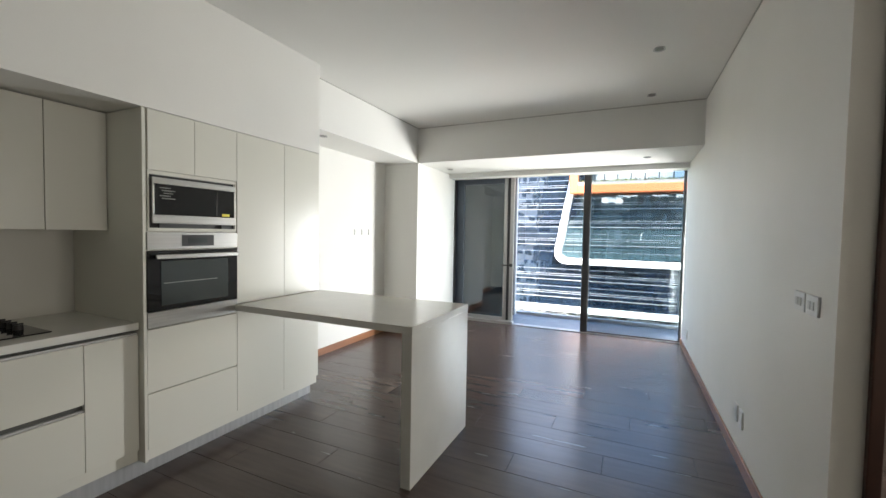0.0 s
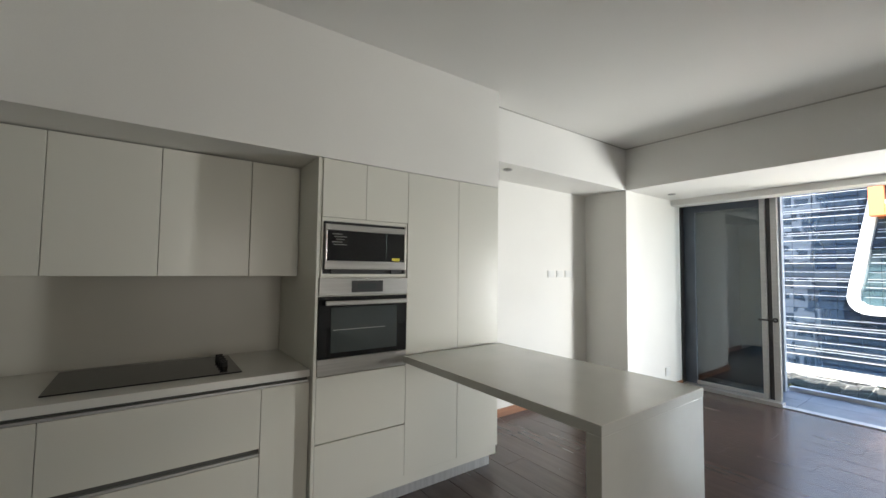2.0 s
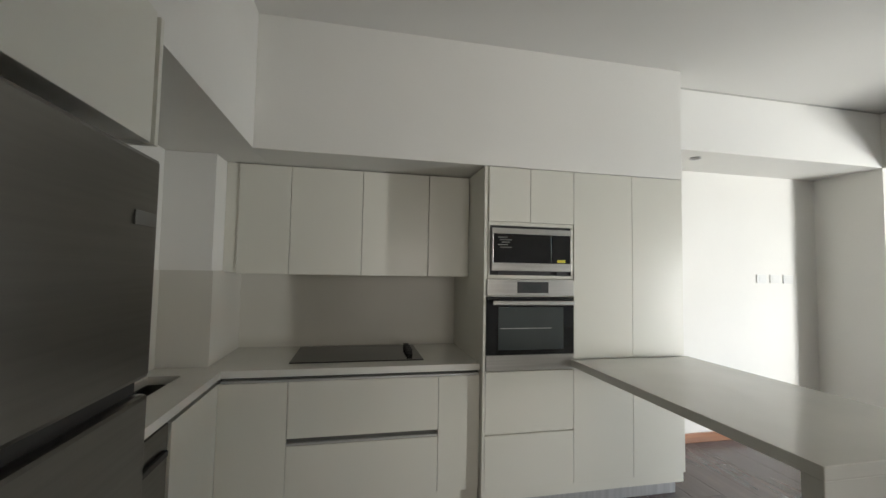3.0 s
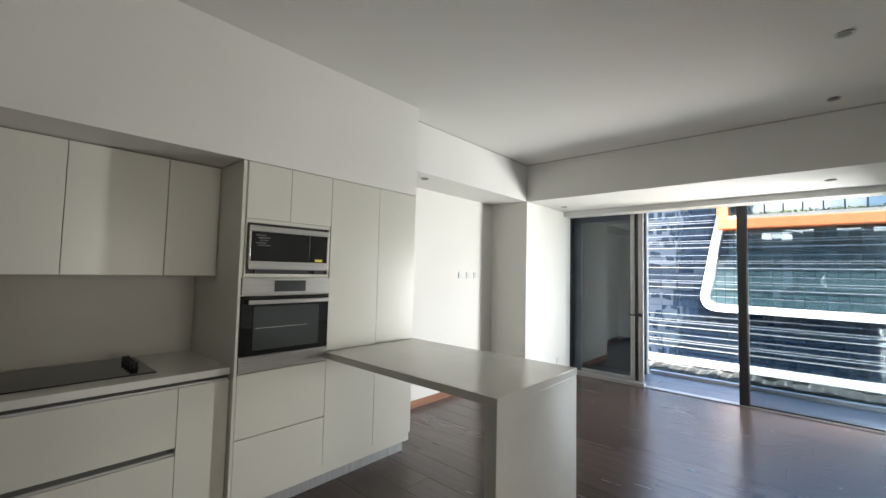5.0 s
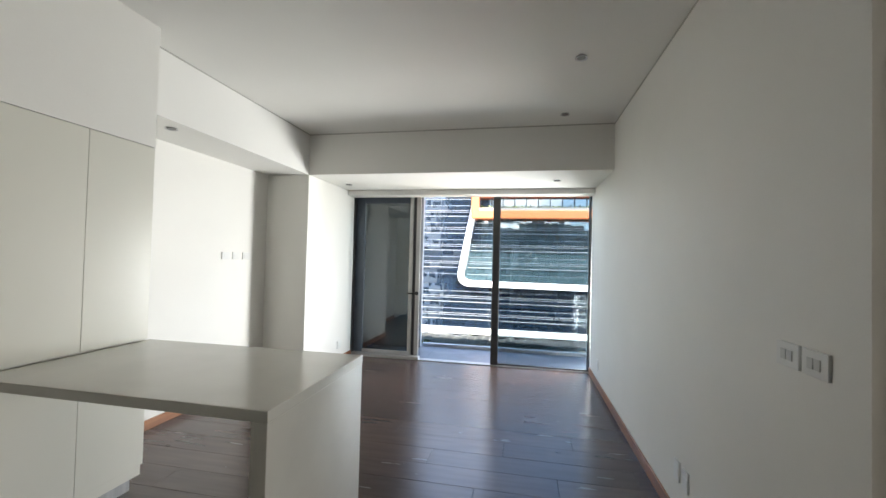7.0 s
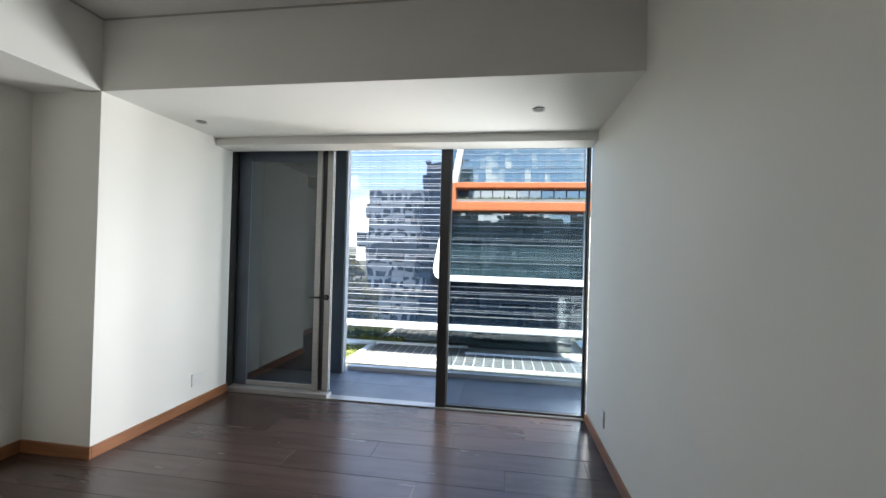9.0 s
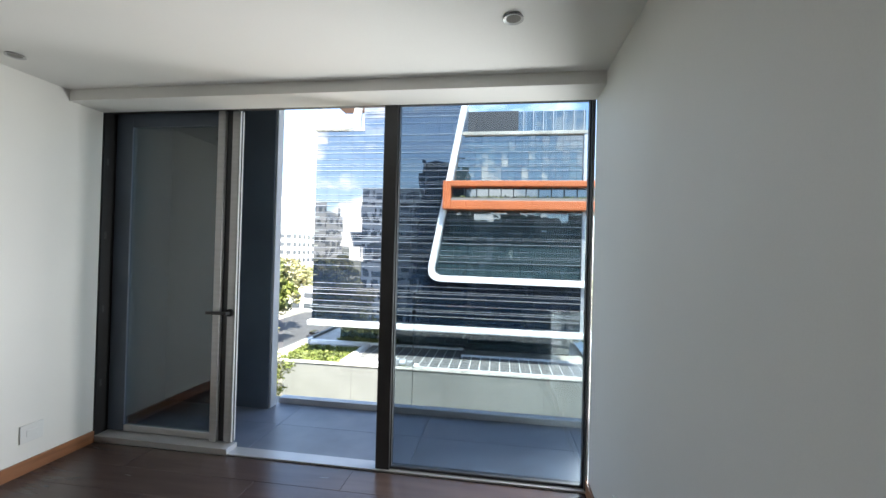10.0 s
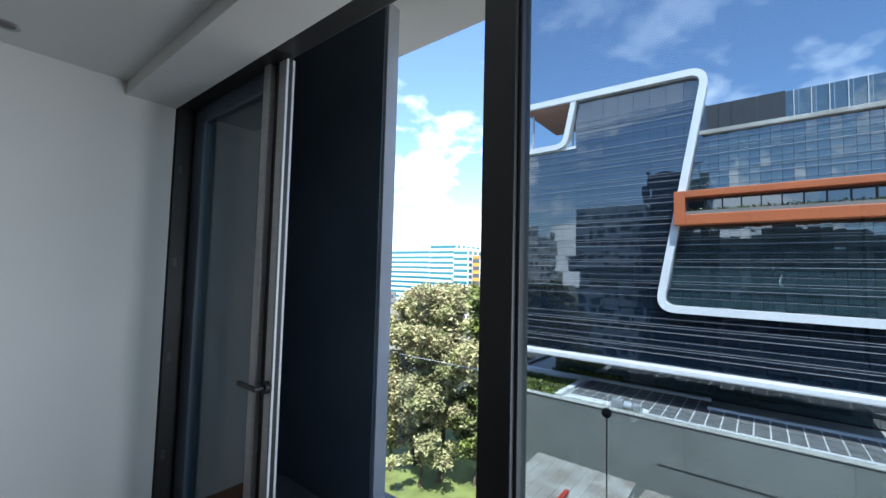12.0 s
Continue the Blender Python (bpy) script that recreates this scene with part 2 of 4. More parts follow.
def add_cyl(bm, a, b, r, r2=None, seg=16, mi=0):
    a, b = Vector(a), Vector(b)
    d = b - a
    m = Matrix.Translation((a + b) / 2) @ d.to_track_quat("Z", "Y").to_matrix().to_4x4()
    res = bmesh.ops.create_cone(bm, cap_ends=True, segments=seg, radius1=r, radius2=r if r2 is None else r2, depth=d.length, matrix=m)
    for f in {f for v in res["verts"] for f in v.link_faces}:
        f.material_index = mi


def finish(name, bm, mats, parent=None, smooth=False):
    me = bpy.data.meshes.new(name)
    bm.normal_update()
    bm.to_mesh(me)
    bm.free()
    for m in mats if isinstance(mats, (list, tuple)) else [mats]:
        me.materials.append(m)
    if smooth:
        for p in me.polygons:
            p.use_smooth = True
    ob = new(name, me)
    if parent:
        ob.parent = parent
    return ob


def boxes(name, items, mats, parent=None, bevel=0.0):
    """One mesh of boxes: (lo, hi) or (lo, hi, material slot)."""
    bm = bmesh.new()
    for it in items:
        add_box(bm, it[0], it[1], bevel, it[2] if len(it) > 2 else 0)
    return finish(name, bm, mats, parent)


def box(name, lo, hi, m, parent=None, bevel=0.0):
    return boxes(name, [(lo, hi)], m, parent, bevel)


def thing(name, label, category, group="", kind="", at=(0, 0, 0)):
    e = tagged(new(name), label, category, group, kind)
    e.location = at
    return e


def structure(ob, label, category):
    return tagged(ob, label, category, kind="structure")


def tube(name, pts, r, m, parent=None, cyclic=False, seg=3):
    """A bent bar along points, as a mesh."""
    cu = bpy.data.curves.new(name, "CURVE")
    cu.dimensions, cu.bevel_depth, cu.bevel_resolution = "3D", r, seg
    sp = cu.splines.new("POLY")
    sp.points.add(len(pts) - 1)
    for p, q in zip(sp.points, pts):
        p.co = (*q, 1)
    sp.use_cyclic_u = cyclic
    tmp = bpy.data.objects.new(name, cu)
    me = bpy.data.meshes.new_from_object(tmp)
    bpy.data.objects.remove(tmp)
    me.name = name
    me.materials.append(m)
    ob = new(name, me)
    if parent:
        ob.parent = parent
    return ob


def ribbon(name, pts, half, y0, y1, m, parent=None, cyclic=False):
    """A flat-fronted band of width 2*half along points in the x-z plane, from depth y0 to y1."""
    n = len(pts)
    bm = bmesh.new()
    ringed = []
    for i, (x, z) in enumerate(pts):
        a = pts[(i - 1) % n] if (cyclic or i > 0) else pts[i]
        b = pts[(i + 1) % n] if (cyclic or i < n - 1) else pts[i]
        d = Vector((b[0] - a[0], b[1] - a[1])).normalized()
        nx, nz = -d.y * half, d.x * half
        ringed.append([bm.verts.new(p) for p in ((x + nx, y0, z + nz), (x - nx, y0, z - nz), (x - nx, y1, z - nz), (x + nx, y1, z + nz))])
    for i in range(n if cyclic else n - 1):
        a, b = ringed[i], ringed[(i + 1) % n]
        for k in range(4):
            bm.faces.new((a[k], a[(k + 1) % 4], b[(k + 1) % 4], b[k]))
    if not cyclic:
        bm.faces.new(ringed[0])
        bm.faces.new(ringed[-1][::-1])
    bmesh.ops.recalc_face_normals(bm, faces=bm.faces)
    return finish(name, bm, m, parent)


def rounded(corners, r, seg=6):
    """Points of a path through corners (x, z), each inner one rounded by r; ends kept sharp."""
    out = [corners[0]]
    for a, c, b in zip(corners, corners[1:], corners[2:]):
        va, vb, vc = Vector(a), Vector(b), Vector(c)
        p, q = vc + (va - vc).normalized() * r, vc + (vb - vc).normalized() * r
        for i in range(seg + 1):
            t = i / seg
            out.append(tuple((1 - t) ** 2 * p + 2 * t * (1 - t) * vc + t * t * q))
    out.append(corners[-1])
    return out

# ---- plan (metres): x = 0 right wall, y = 0 window line, z = 0 floor ----
H, SOF = 3.0, 2.505            # ceiling, dropped soffit
BY = -1.42                     # face of the beam
XL, XW, XA = -3.505, -3.555, -4.06   # column corner, window side wall, alcove wall
K = -3.285                     # front of the tall kitchen units
KB = -4.06                     # kitchen back wall
KY0, KY1 = -5.16, -3.71        # tall units along y
KT = 2.2                       # top of the units
WY = -6.70                     # front of the sink wing
DY0, DY1 = -4.61, -5.55        # doorway in the right wall
BACK = -8.3

# floor slab under the planks
structure(boxes("floor", [((-4.6, BACK, -0.25), (4.2, -0.06, -0.004)), ((-4.6, -0.06, -0.25), (4.2, 0.06, -0.004))], JOINT), "dark brown wooden plank floor with a satin sheen", "floor")

structure(box("ceiling", (-4.6, BACK, H), (4.2, -0.06, H + 0.2), CEIL), "plain white plastered ceiling", "ceiling")
structure(box("ceiling_beam", (-4.35, BY, SOF), (0.0, -0.30, H - 0.002), CEIL), "deep white plastered beam and dropped soffit before the window", "ceiling")
structure(box("ceiling_pelmet", (XL, -0.298, 2.432), (0.0, -0.06, H - 0.003), CEIL), "white pelmet box over the window", "ceiling")
structure(box("ceiling_side_soffit", (-4.06, KY1, SOF + 0.001), (XL, BY - 0.002, H - 0.003), CEIL), "white dropped soffit over the wall niche", "ceiling")
structure(boxes("kitchen_bulkhead", [((KB, -7.08, KT + 0.004), (K - 0.001, -6.561, H - 0.002)), ((KB, -6.56, KT + 0.004), (K - 0.002, KY1 + 0.004, H - 0.002)), ((K - 0.0, -7.08, KT + 0.004), (-0.9, -6.56, H - 0.002))], PAINT), "white bulkhead above the kitchen units", "wall")

# walls
structure(boxes("wall_right", [((0.0, DY0, 0), (0.135, -0.06, H)), ((0.0, DY1, 2.5), (0.135, DY0, H)), ((0.0, BACK, 0), (0.135, DY1, H))], PAINT), "long white painted wall with an open doorway", "wall")
structure(boxes("wall_left", [((XA - 0.2, KY1, 0), (XA, BY, H)), ((XA - 0.2, BY, 0), (XL, -0.06, SOF))], PAINT), "white painted wall with a shallow niche and a pier", "wall")
structure(box("wall_kitchen", (KB - 0.2, BACK, 0), (KB, KY1 + 0.001, H), PAINT), "white wall behind the kitchen", "wall")
structure(box("wall_kitchen_pier", (KB, -7.08, 0), (-3.46, -6.80, KT), PAINT), "white pier at the corner of the kitchen", "wall")
structure(box("wall_sink", (KB, -7.28, 0), (-0.9, -7.08, H), PAINT), "white wall behind the sink", "wall")
structure(box("wall_back", (-4.6, BACK - 0.2, 0), (4.2, BACK, H), PAINT), "plain white wall", "wall")
structure(box("wall_nib", (-0.9, BACK, 0), (-0.75, -7.08, H), PAINT), "plain white wall return", "wall")
structure(boxes("wall_side_room", [((3.6, BACK, 0), (3.8, 0.0, H)), ((0.135, -0.2, 0), (3.6, -0.06, H)), ], PAINT), "white walls of the room beyond the doorway", "wall")
structure(box("side_room_soffit", (0.22, -3.2, 2.6), (3.6, -0.2, H - 0.002), CEIL), "white dropped ceiling in the side room", "ceiling")
structure(boxes("wall_facade", [((-30, -0.06, 2.52), (20, 0.12, 3.2)), ((-30, -0.06, -0.25), (XW - 0.02, 0.12, 2.52)), ((1.25, -0.06, -0.25), (20, 0.12, 2.52)), ((0.14, -0.058, -0.25), (1.25, -0.02, 2.52))], CONC), "outer wall above and beside the window", "wall")

# no groove here: grey strips paint the shade line along the ceiling edge
structure(boxes("trim", [((-0.004, -7.0, H - 0.014), (0.001, BY - 0.004, H - 0.0005)), ((XL + 0.003, BY - 0.004, H - 0.012), (-0.004, BY + 0.001, H - 0.0005)), ((XL - 0.001, KY1 + 0.006, H - 0.012), (XL + 0.003, BY - 0.004, H - 0.0005))], GAP_SHADE), "thin grey strip painted as gap shade where walls meet the ceiling", "trim")

# skirting boards
sk = [((-0.016, DY0 + 0.001, 0.0), (-0.0005, -0.061, 0.085)), ((XA + 0.0005, KY1 + 0.02, 0), (XA + 0.016, BY - 0.017, 0.085)),
      ((XA + 0.0005, BY - 0.016, 0), (XL + 0.016, BY - 0.0005, 0.085)), ((XL + 0.0005, BY, 0), (XL + 0.016, -0.061, 0.085)),
      ((3.58, -8.2, 0), (3.599, -0.2, 0.09)), ((0.14, -0.217, 0), (3.58, -0.201, 0.09))]
structure(boxes("baseboard", sk, SKIRT, bevel=0.003), "varnished reddish wooden skirting board", "baseboard")

# doorway: wooden frame in the reveal
dfr = thing("door_frame", "dark brown stained wooden door frame in the doorway", "door frame", kind="structure")
box("jamb", (0.095, DY0 - 0.03, 0), (0.138, DY0 - 0.001, 2.5), DARKWOOD, dfr, 0.004)
box("jamb", (0.095, DY1 + 0.001, 0), (0.138, DY1 + 0.05, 2.5), DARKWOOD, dfr, 0.004)
box("head", (0.095, DY1 + 0.05, 2.45), (0.138, DY0 - 0.05, 2.499), DARKWOOD, dfr, 0.004)

# ---- window wall ----
win = thing("window_1", "floor to ceiling window with dark and silver aluminium frames", "window", kind="structure")
box("frame", (XW, -0.05, 2.46), (0.0, 0.06, 2.52), DARKMETAL, win, 0.003)
boxes("frame", [((XW, -0.055, 0.0), (-2.43, 0.06, 0.045)), ((-2.43, -0.05, -0.003), (0.0, 0.06, 0.012))], ALU, win, 0.003)
boxes("frame", [((XW, -0.05, 0.045), (XW + 0.05, 0.06, 2.46))], DARKMETAL, win, 0.003)
boxes("frame", [((-0.02, -0.05, 0.012), (-0.0, 0.06, 2.46))], DARKMETAL, win, 0.003)
boxes("mullion", [((-1.36, -0.035, 0.0), (-1.265, 0.035, 2.46))], DARKMETAL, win, 0.004)
boxes("mullion_trim", [((-1.265, -0.02, 0.012), (-1.255, 0.03, 2.46)), ((-0.03, -0.02, 0.012), (-0.02, 0.03, 2.46)), ((-1.255, -0.02, 0.012), (-0.03, 0.03, 0.03))], DARKMETAL, win, 0.002)
p = box("pane", (-1.255, 0.0, 0.03), (-0.03, 0.01, 2.46), PANE, win)
p.visible_shadow = False
boxes("track", [((XW + 0.05, -0.05, 0.045), (XW + 0.056, 0.04, 2.46)), ((XW + 0.056, -0.05, 2.452), (-2.43, 0.04, 2.4595))], BLACK, win)
for z in (0.4, 0.95, 1.5, 2.05):
    box("latch_plate", (XW + 0.056, -0.03, z), (XW + 0.059, -0.012, z + 0.05), DARKMETAL, win, 0.001)

door = thing("door_1", "glazed sliding balcony door leaf slid open, black lever handle", "door", kind="structure")
DF = 0.045                     # front face of the leaf, set back in its track
boxes("stile", [((-2.625, DF - 0.03, 0.05), (-2.57, DF + 0.02, 2.455)), ((-2.525, DF - 0.01, 0.05), (-2.465, DF + 0.035, 2.455))], ALU, door, 0.006)
boxes("stile", [((-2.57, DF, 0.05), (-2.525, DF + 0.03, 2.455))], DARKMETAL, door)
boxes("stile", [((-3.499, DF, 0.05), (-3.36, DF + 0.04, 2.455)), ((-3.36, DF, 2.355), (-2.625, DF + 0.04, 2.455))], NAVY, door, 0.004)
boxes("rail", [((-3.36, DF, 0.05), (-2.625, DF + 0.04, 0.095))], ALU, door, 0.004)
p = box("pane", (-3.36, DF + 0.012, 0.095), (-2.625, DF + 0.022, 2.355), DARKPANE, door)
p.visible_shadow = False
boxes("edge_strip", [((-2.465, DF - 0.009, 0.05), (-2.459, DF + 0.001, 2.455)), ((-2.465, DF + 0.021, 0.05), (-2.459, DF + 0.031, 2.455))], PLASTIC, door)
box("edge_seal", (-2.465, DF + 0.001, 0.05), (-2.461, DF + 0.021, 2.455), BLACK, door)
bm = bmesh.new()
add_cyl(bm, (-2.495, DF - 0.01, 0.985), (-2.495, DF - 0.027, 0.985), 0.028)
add_cyl(bm, (-2.495, DF - 0.025, 0.985), (-2.495, DF - 0.065, 0.985), 0.011)
add_box(bm, (-2.65, DF - 0.073, 0.974), (-2.485, DF - 0.055, 0.996), 0.005)
finish("handle", bm, BLACK, door)

# ---- balcony ----
structure(box("balcony_slab", (XW - 1.2, 0.062, -0.3), (2.2, 1.12, -0.012), CONC), "balcony slab", "balcony")
structure(box("balcony_ceiling", (XW - 1.2, 0.12, 3.2), (2.2, 1.3, 3.4), CEIL), "white underside of the balcony above", "ceiling")
structure(box("wall_balcony_fin", (XW - 1.2, 0.775, -0.012), (-2.63, 0.79, 3.2), NAVY), "dark blue-grey balcony screen wall", "wall")
structure(box("wall_balcony_fin_edge", (XW - 1.2, 0.791, -0.012), (-2.612, 0.885, 3.2), FINEDGE), "light grey edge of the balcony screen wall", "wall")
structure(box("wall_balcony_side", (1.2, 0.12, -0.012), (1.35, 1.1, 3.2), CONC), "grey balcony side wall", "wall")
structure(box("wall_balcony_recess", (-3.82, 0.12, -0.012), (-3.68, 0.774, 3.2), NAVY), "dark blue-grey wall closing the balcony end", "wall")
bal = thing("balcony_balustrade", "frameless glass balustrade on a low grey metal kerb", "balustrade", kind="structure")
box("kerb", (-2.61, 0.93, -0.012), (1.2, 1.01, 0.05), FINEDGE, bal, 0.004)
for x0, x1 in ((-2.6, -1.336), (-1.328, 0.0), (0.008, 1.19)):
    p = box("pane", (x0, 0.962, 0.05), (x1, 0.974, 0.98), CLEAR, bal)
    p.visible_shadow = False
bm = bmesh.new()
bmesh.ops.create_uvsphere(bm, u_segments=16, v_segments=10, radius=0.022, matrix=Matrix.Translation((-1.332, 0.955, 0.91)))
add_cyl(bm, (-1.332, 0.958, 0.05), (-1.332, 0.958, 0.9), 0.003, seg=8)
finish("clamp", bm, DARKMETAL, bal, True)

# ---- kitchen: tall units ----
tall = thing("tall_cabinet", "tall cream lacquered kitchen cabinet with flat handleless doors", "cabinet")
box("body", (KB + 0.001, KY0, 0.1), (K - 0.02, KY1, KT), LACQ, tall)
g = 0.0013
for y0, y1, z0, z1 in ((KY0 + 0.012, -4.865, 1.845, KT), (-4.865, -4.555, 1.845, KT), (-4.555, -4.115, 0.965, KT), (-4.115, KY1, 0.965, KT),
                       (KY0, -4.555, 0.512, 0.895), (KY0, -4.555, 0.17, 0.506), (-4.555, -4.115, 0.17, 0.915), (-4.115, KY1, 0.17, 0.915)):
    box("door", (K - 0.02, y0 + g, z0 + g), (K, y1 - g, z1 - g), LACQ, tall, 0.0015)
box("side_panel", (KB + 0.002, KY0 - 0.018, 0.1), (K, KY0 - 0.0005, KT), LACQ, tall, 0.0015)
box("plinth", (K - 0.11, -6.6, 0), (K - 0.075, KY1 - 0.02, 0.168), KICK, tall)

# built-in microwave with steel surround
mw = thing("microwave_oven", "stainless steel built-in microwave with a dark glass door", "microwave")
my0, my1, mz0, mz1 = KY0 + 0.012, -4.56, 1.485, 1.842
boxes("surround", [((K - 0.018, my0, mz0), (K - 0.004, my0 + 0.010, mz1)), ((K - 0.018, my1 - 0.010, mz0), (K - 0.004, my1, mz1)),
                   ((K - 0.018, my0 + 0.010, mz1 - 0.02), (K - 0.004, my1 - 0.010, mz1)), ((K - 0.018, my0 + 0.010, mz0), (K - 0.004, my1 - 0.010, mz0 + 0.018))], LACQ, mw, 0.001)
box("body", (K - 0.019, my0 + 0.010, mz0 + 0.018), (K - 0.0185, my1 - 0.010, mz1 - 0.02), BLACK, mw)
boxes("case", [((K - 0.016, my0 + 0.018, mz0 + 0.045), (K + 0.012, my1 - 0.016, mz0 + 0.098)), ((K - 0.016, my0 + 0.018, mz1 - 0.075), (K + 0.012, my1 - 0.016, mz1 - 0.038)),
               ((K - 0.016, my0 + 0.018, mz0 + 0.098), (K + 0.012, my0 + 0.030, mz1 - 0.075)), ((K - 0.016, my1 - 0.026, mz0 + 0.098), (K + 0.012, my1 - 0.016, mz1 - 0.075))], STEEL, mw, 0.003)
box("door_glass", (K - 0.016, my0 + 0.030, mz0 + 0.098), (K + 0.009, my1 - 0.16, mz1 - 0.075), BLACKGLASS, mw, 0.002)
box("control_panel", (K - 0.016, my1 - 0.157, mz0 + 0.098), (K + 0.009, my1 - 0.026, mz1 - 0.075), BLACKGLASS, mw, 0.002)
box("yellow_sticker", (K + 0.009, my1 - 0.12, mz0 + 0.104), (K + 0.0105, my1 - 0.062, mz0 + 0.122), YELLOW, mw)
boxes("printed_marks", [((K + 0.009, my0 + 0.06 + 0.012 * (i % 3), mz1 - 0.1 - 0.016 * i), (K + 0.0098, my0 + 0.125 + 0.014 * ((i * 2) % 3), mz1 - 0.094 - 0.016 * i)) for i in range(5)], MARK, mw)
for fy in (my0 + 0.06, my1 - 0.12):
    box("foot", (K - 0.012, fy, mz0 + 0.018), (K + 0.004, fy + 0.06, mz0 + 0.045), BLACK, mw)

# built-in oven
ov = thing("built_in_oven", "stainless steel built-in oven with black glass door and bar handle", "oven")
oy0, oy1 = KY0 + 0.003, -4.558
box("control_panel", (K - 0.019, oy0, 1.372), (K + 0.006, oy1, 1.478), STEEL, ov, 0.002)
box("display", (K + 0.006, -4.955, 1.39), (K + 0.009, -4.74, 1.462), BLACK, ov, 0.001)
box("screen", (K + 0.009, -4.915, 1.408), (K + 0.0102, -4.79, 1.444), GREYGLASS, ov)
box("door", (K - 0.019, oy0, 1.0), (K + 0.006, oy1, 1.365), BLACKGLASS, ov, 0.003)
box("window", (K + 0.006, oy0 + 0.075, 1.03), (K + 0.0085, oy1 - 0.075, 1.302), GREYGLASS, ov, 0.002)
box("lower_panel", (K - 0.019, oy0, 0.9), (K + 0.004, oy1, 0.997), STEEL, ov, 0.002)
boxes("handle", [((K + 0.03, oy0 + 0.03, 1.315), (K + 0.045, oy1 - 0.015, 1.343)), ((K + 0.006, oy0 + 0.05, 1.32), (K + 0.03, oy0 + 0.07, 1.338)), ((K + 0.006, oy1 - 0.055, 1.32), (K + 0.03, oy1 - 0.035, 1.338))], STEEL, ov, 0.004)
boxes("shelf", [((K + 0.0085, oy0 + 0.09, 1.165), (K + 0.0092, oy1 - 0.16, 1.1675))], GREYPLASTIC, ov)

# base units with drawers
K2 = -3.335
WT = 0.94                      # worktop
base = thing("base_cabinet", "cream lacquered base units with recessed aluminium grip rails", "cabinet")
box("body", (KB + 0.001, -6.70, 0.1), (K2 - 0.02, KY0 - 0.02, 0.84), LACQ, base)
# dark pieces paint the shade in the recesses behind the grip rails
box("back_gap_shade", (K2 - 0.06, -6.70, 0.84), (K2 - 0.045, KY0 - 0.02, 0.899), GAP, base)
boxes("grip_rail", [((K2 - 0.045, -6.69, 0.866), (K2 - 0.012, KY0 - 0.022, 0.88)), ((K2 - 0.03, -6.33, 0.505), (K2 - 0.006, -5.445, 0.518))], ALU, base, 0.002)
box("grip_gap_shade", (K2 - 0.0202, -6.33, 0.516), (K2 - 0.0198, -5.445, 0.545), GAP, base)
for y0, y1, z0, z1 in ((-6.70, -6.33, 0.17, 0.868), (-6.33, -5.445, 0.545, 0.868), (-6.33, -5.445, 0.17, 0.505), (-5.445, KY0 - 0.02, 0.17, 0.868)):
    box("door", (K2 - 0.02, y0 + g, z0 + g), (K2, y1 - g, z1 - g), LACQ, base, 0.0015)

wing = thing("sink_cabinet", "cream lacquered sink cabinet with flat doors", "cabinet")
box("body", (K2 + 0.02, -7.079, 0.1), (-2.76, WY - 0.02, 0.84), LACQ, wing)
box("door", (K2 + 0.03, WY - 0.02, 0.17), (-2.77, WY, 0.868), LACQ, wing, 0.0015)
box("corner_post", (K2 - 0.019, WY - 0.019, 0.17), (K2 + 0.0285, WY - 0.001, 0.868), LACQ, wing, 0.001)
box("plinth", (K2, WY - 0.1, 0), (-2.2, WY - 0.07, 0.168), KICK, wing)

top = thing("kitchen_worktop", "off-white quartz worktop with sink cut-out", "worktop")
EX, EY = K2 + 0.004, WY + 0.015
SX0, SX1, SY0, SY1 = -3.27, -2.75, -7.02, -6.86
boxes("slab", [((KB + 0.002, EY, 0.9), (EX, KY0 - 0.0205, WT)), ((KB + 0.002, -6.799, 0.9), (-2.05, EY, WT)), ((-3.459, SY1, 0.9), (-2.05, -6.799, WT)),
               ((-3.459, -7.079, 0.9), (SX0, SY1, WT)), ((SX1, -7.079, 0.9), (-2.05, SY1, WT)), ((SX0, -7.079, 0.9), (SX1, SY0, WT))], QUARTZ, top)
sink = thing("kitchen_sink", "dark undermounted sink bowl in the worktop", "sink")
boxes("bowl", [((SX0, SY0, 0.72), (SX1, SY1, 0.73)), ((SX0, SY0, 0.73), (SX0 + 0.01, SY1, 0.898)), ((SX1 - 0.01, SY0, 0.73), (SX1, SY1, 0.898)), ((SX0 + 0.01, SY0, 0.73), (SX1 - 0.01, SY0 + 0.01, 0.898)), ((SX0 + 0.01, SY1 - 0.01, 0.73), (SX1 - 0.01, SY1, 0.898))], DARKSTEEL, sink)

structure(boxes("splashback", [((KB + 0.0005, -6.7995, WT + 0.0005), (KB + 0.012, KY0 - 0.02, 1.5)), ((KB + 0.012, -6.7995, WT + 0.0005), (-3.448, -6.788, 1.5)), ((-3.4595, -7.0795, WT + 0.0005), (-3.448, -6.7998, 1.5)), ((-3.448, -7.0795, WT + 0.0005), (-2.05, -7.068, 1.5))], SPLASH), "beige-grey stone splashback panel", "splashback")

hob = thing("induction_hob", "black glass hob with four black knobs, set in the worktop", "hob")
hx0, hx1, hy0, hy1 = -3.98, -3.47, -6.35, -5.52
box("plate", (hx0, hy0, WT + 0.0005), (hx1, hy1, WT + 0.007), BLACKGLASS, hob, 0.002)
for i in range(4):
    bm = bmesh.new()
    kx, ky = -3.86 + 0.07 * i, hy1 - 0.07
    add_cyl(bm, (kx, ky, WT + 0.007), (kx, ky, WT + 0.035), 0.022, 0.019)
    add_box(bm, (kx - 0.004, ky - 0.02, WT + 0.034), (kx + 0.004, ky + 0.02, WT + 0.041))
    finish("knob", bm, BLACK, hob)

# wall cupboards, one thing each
UX = -3.64
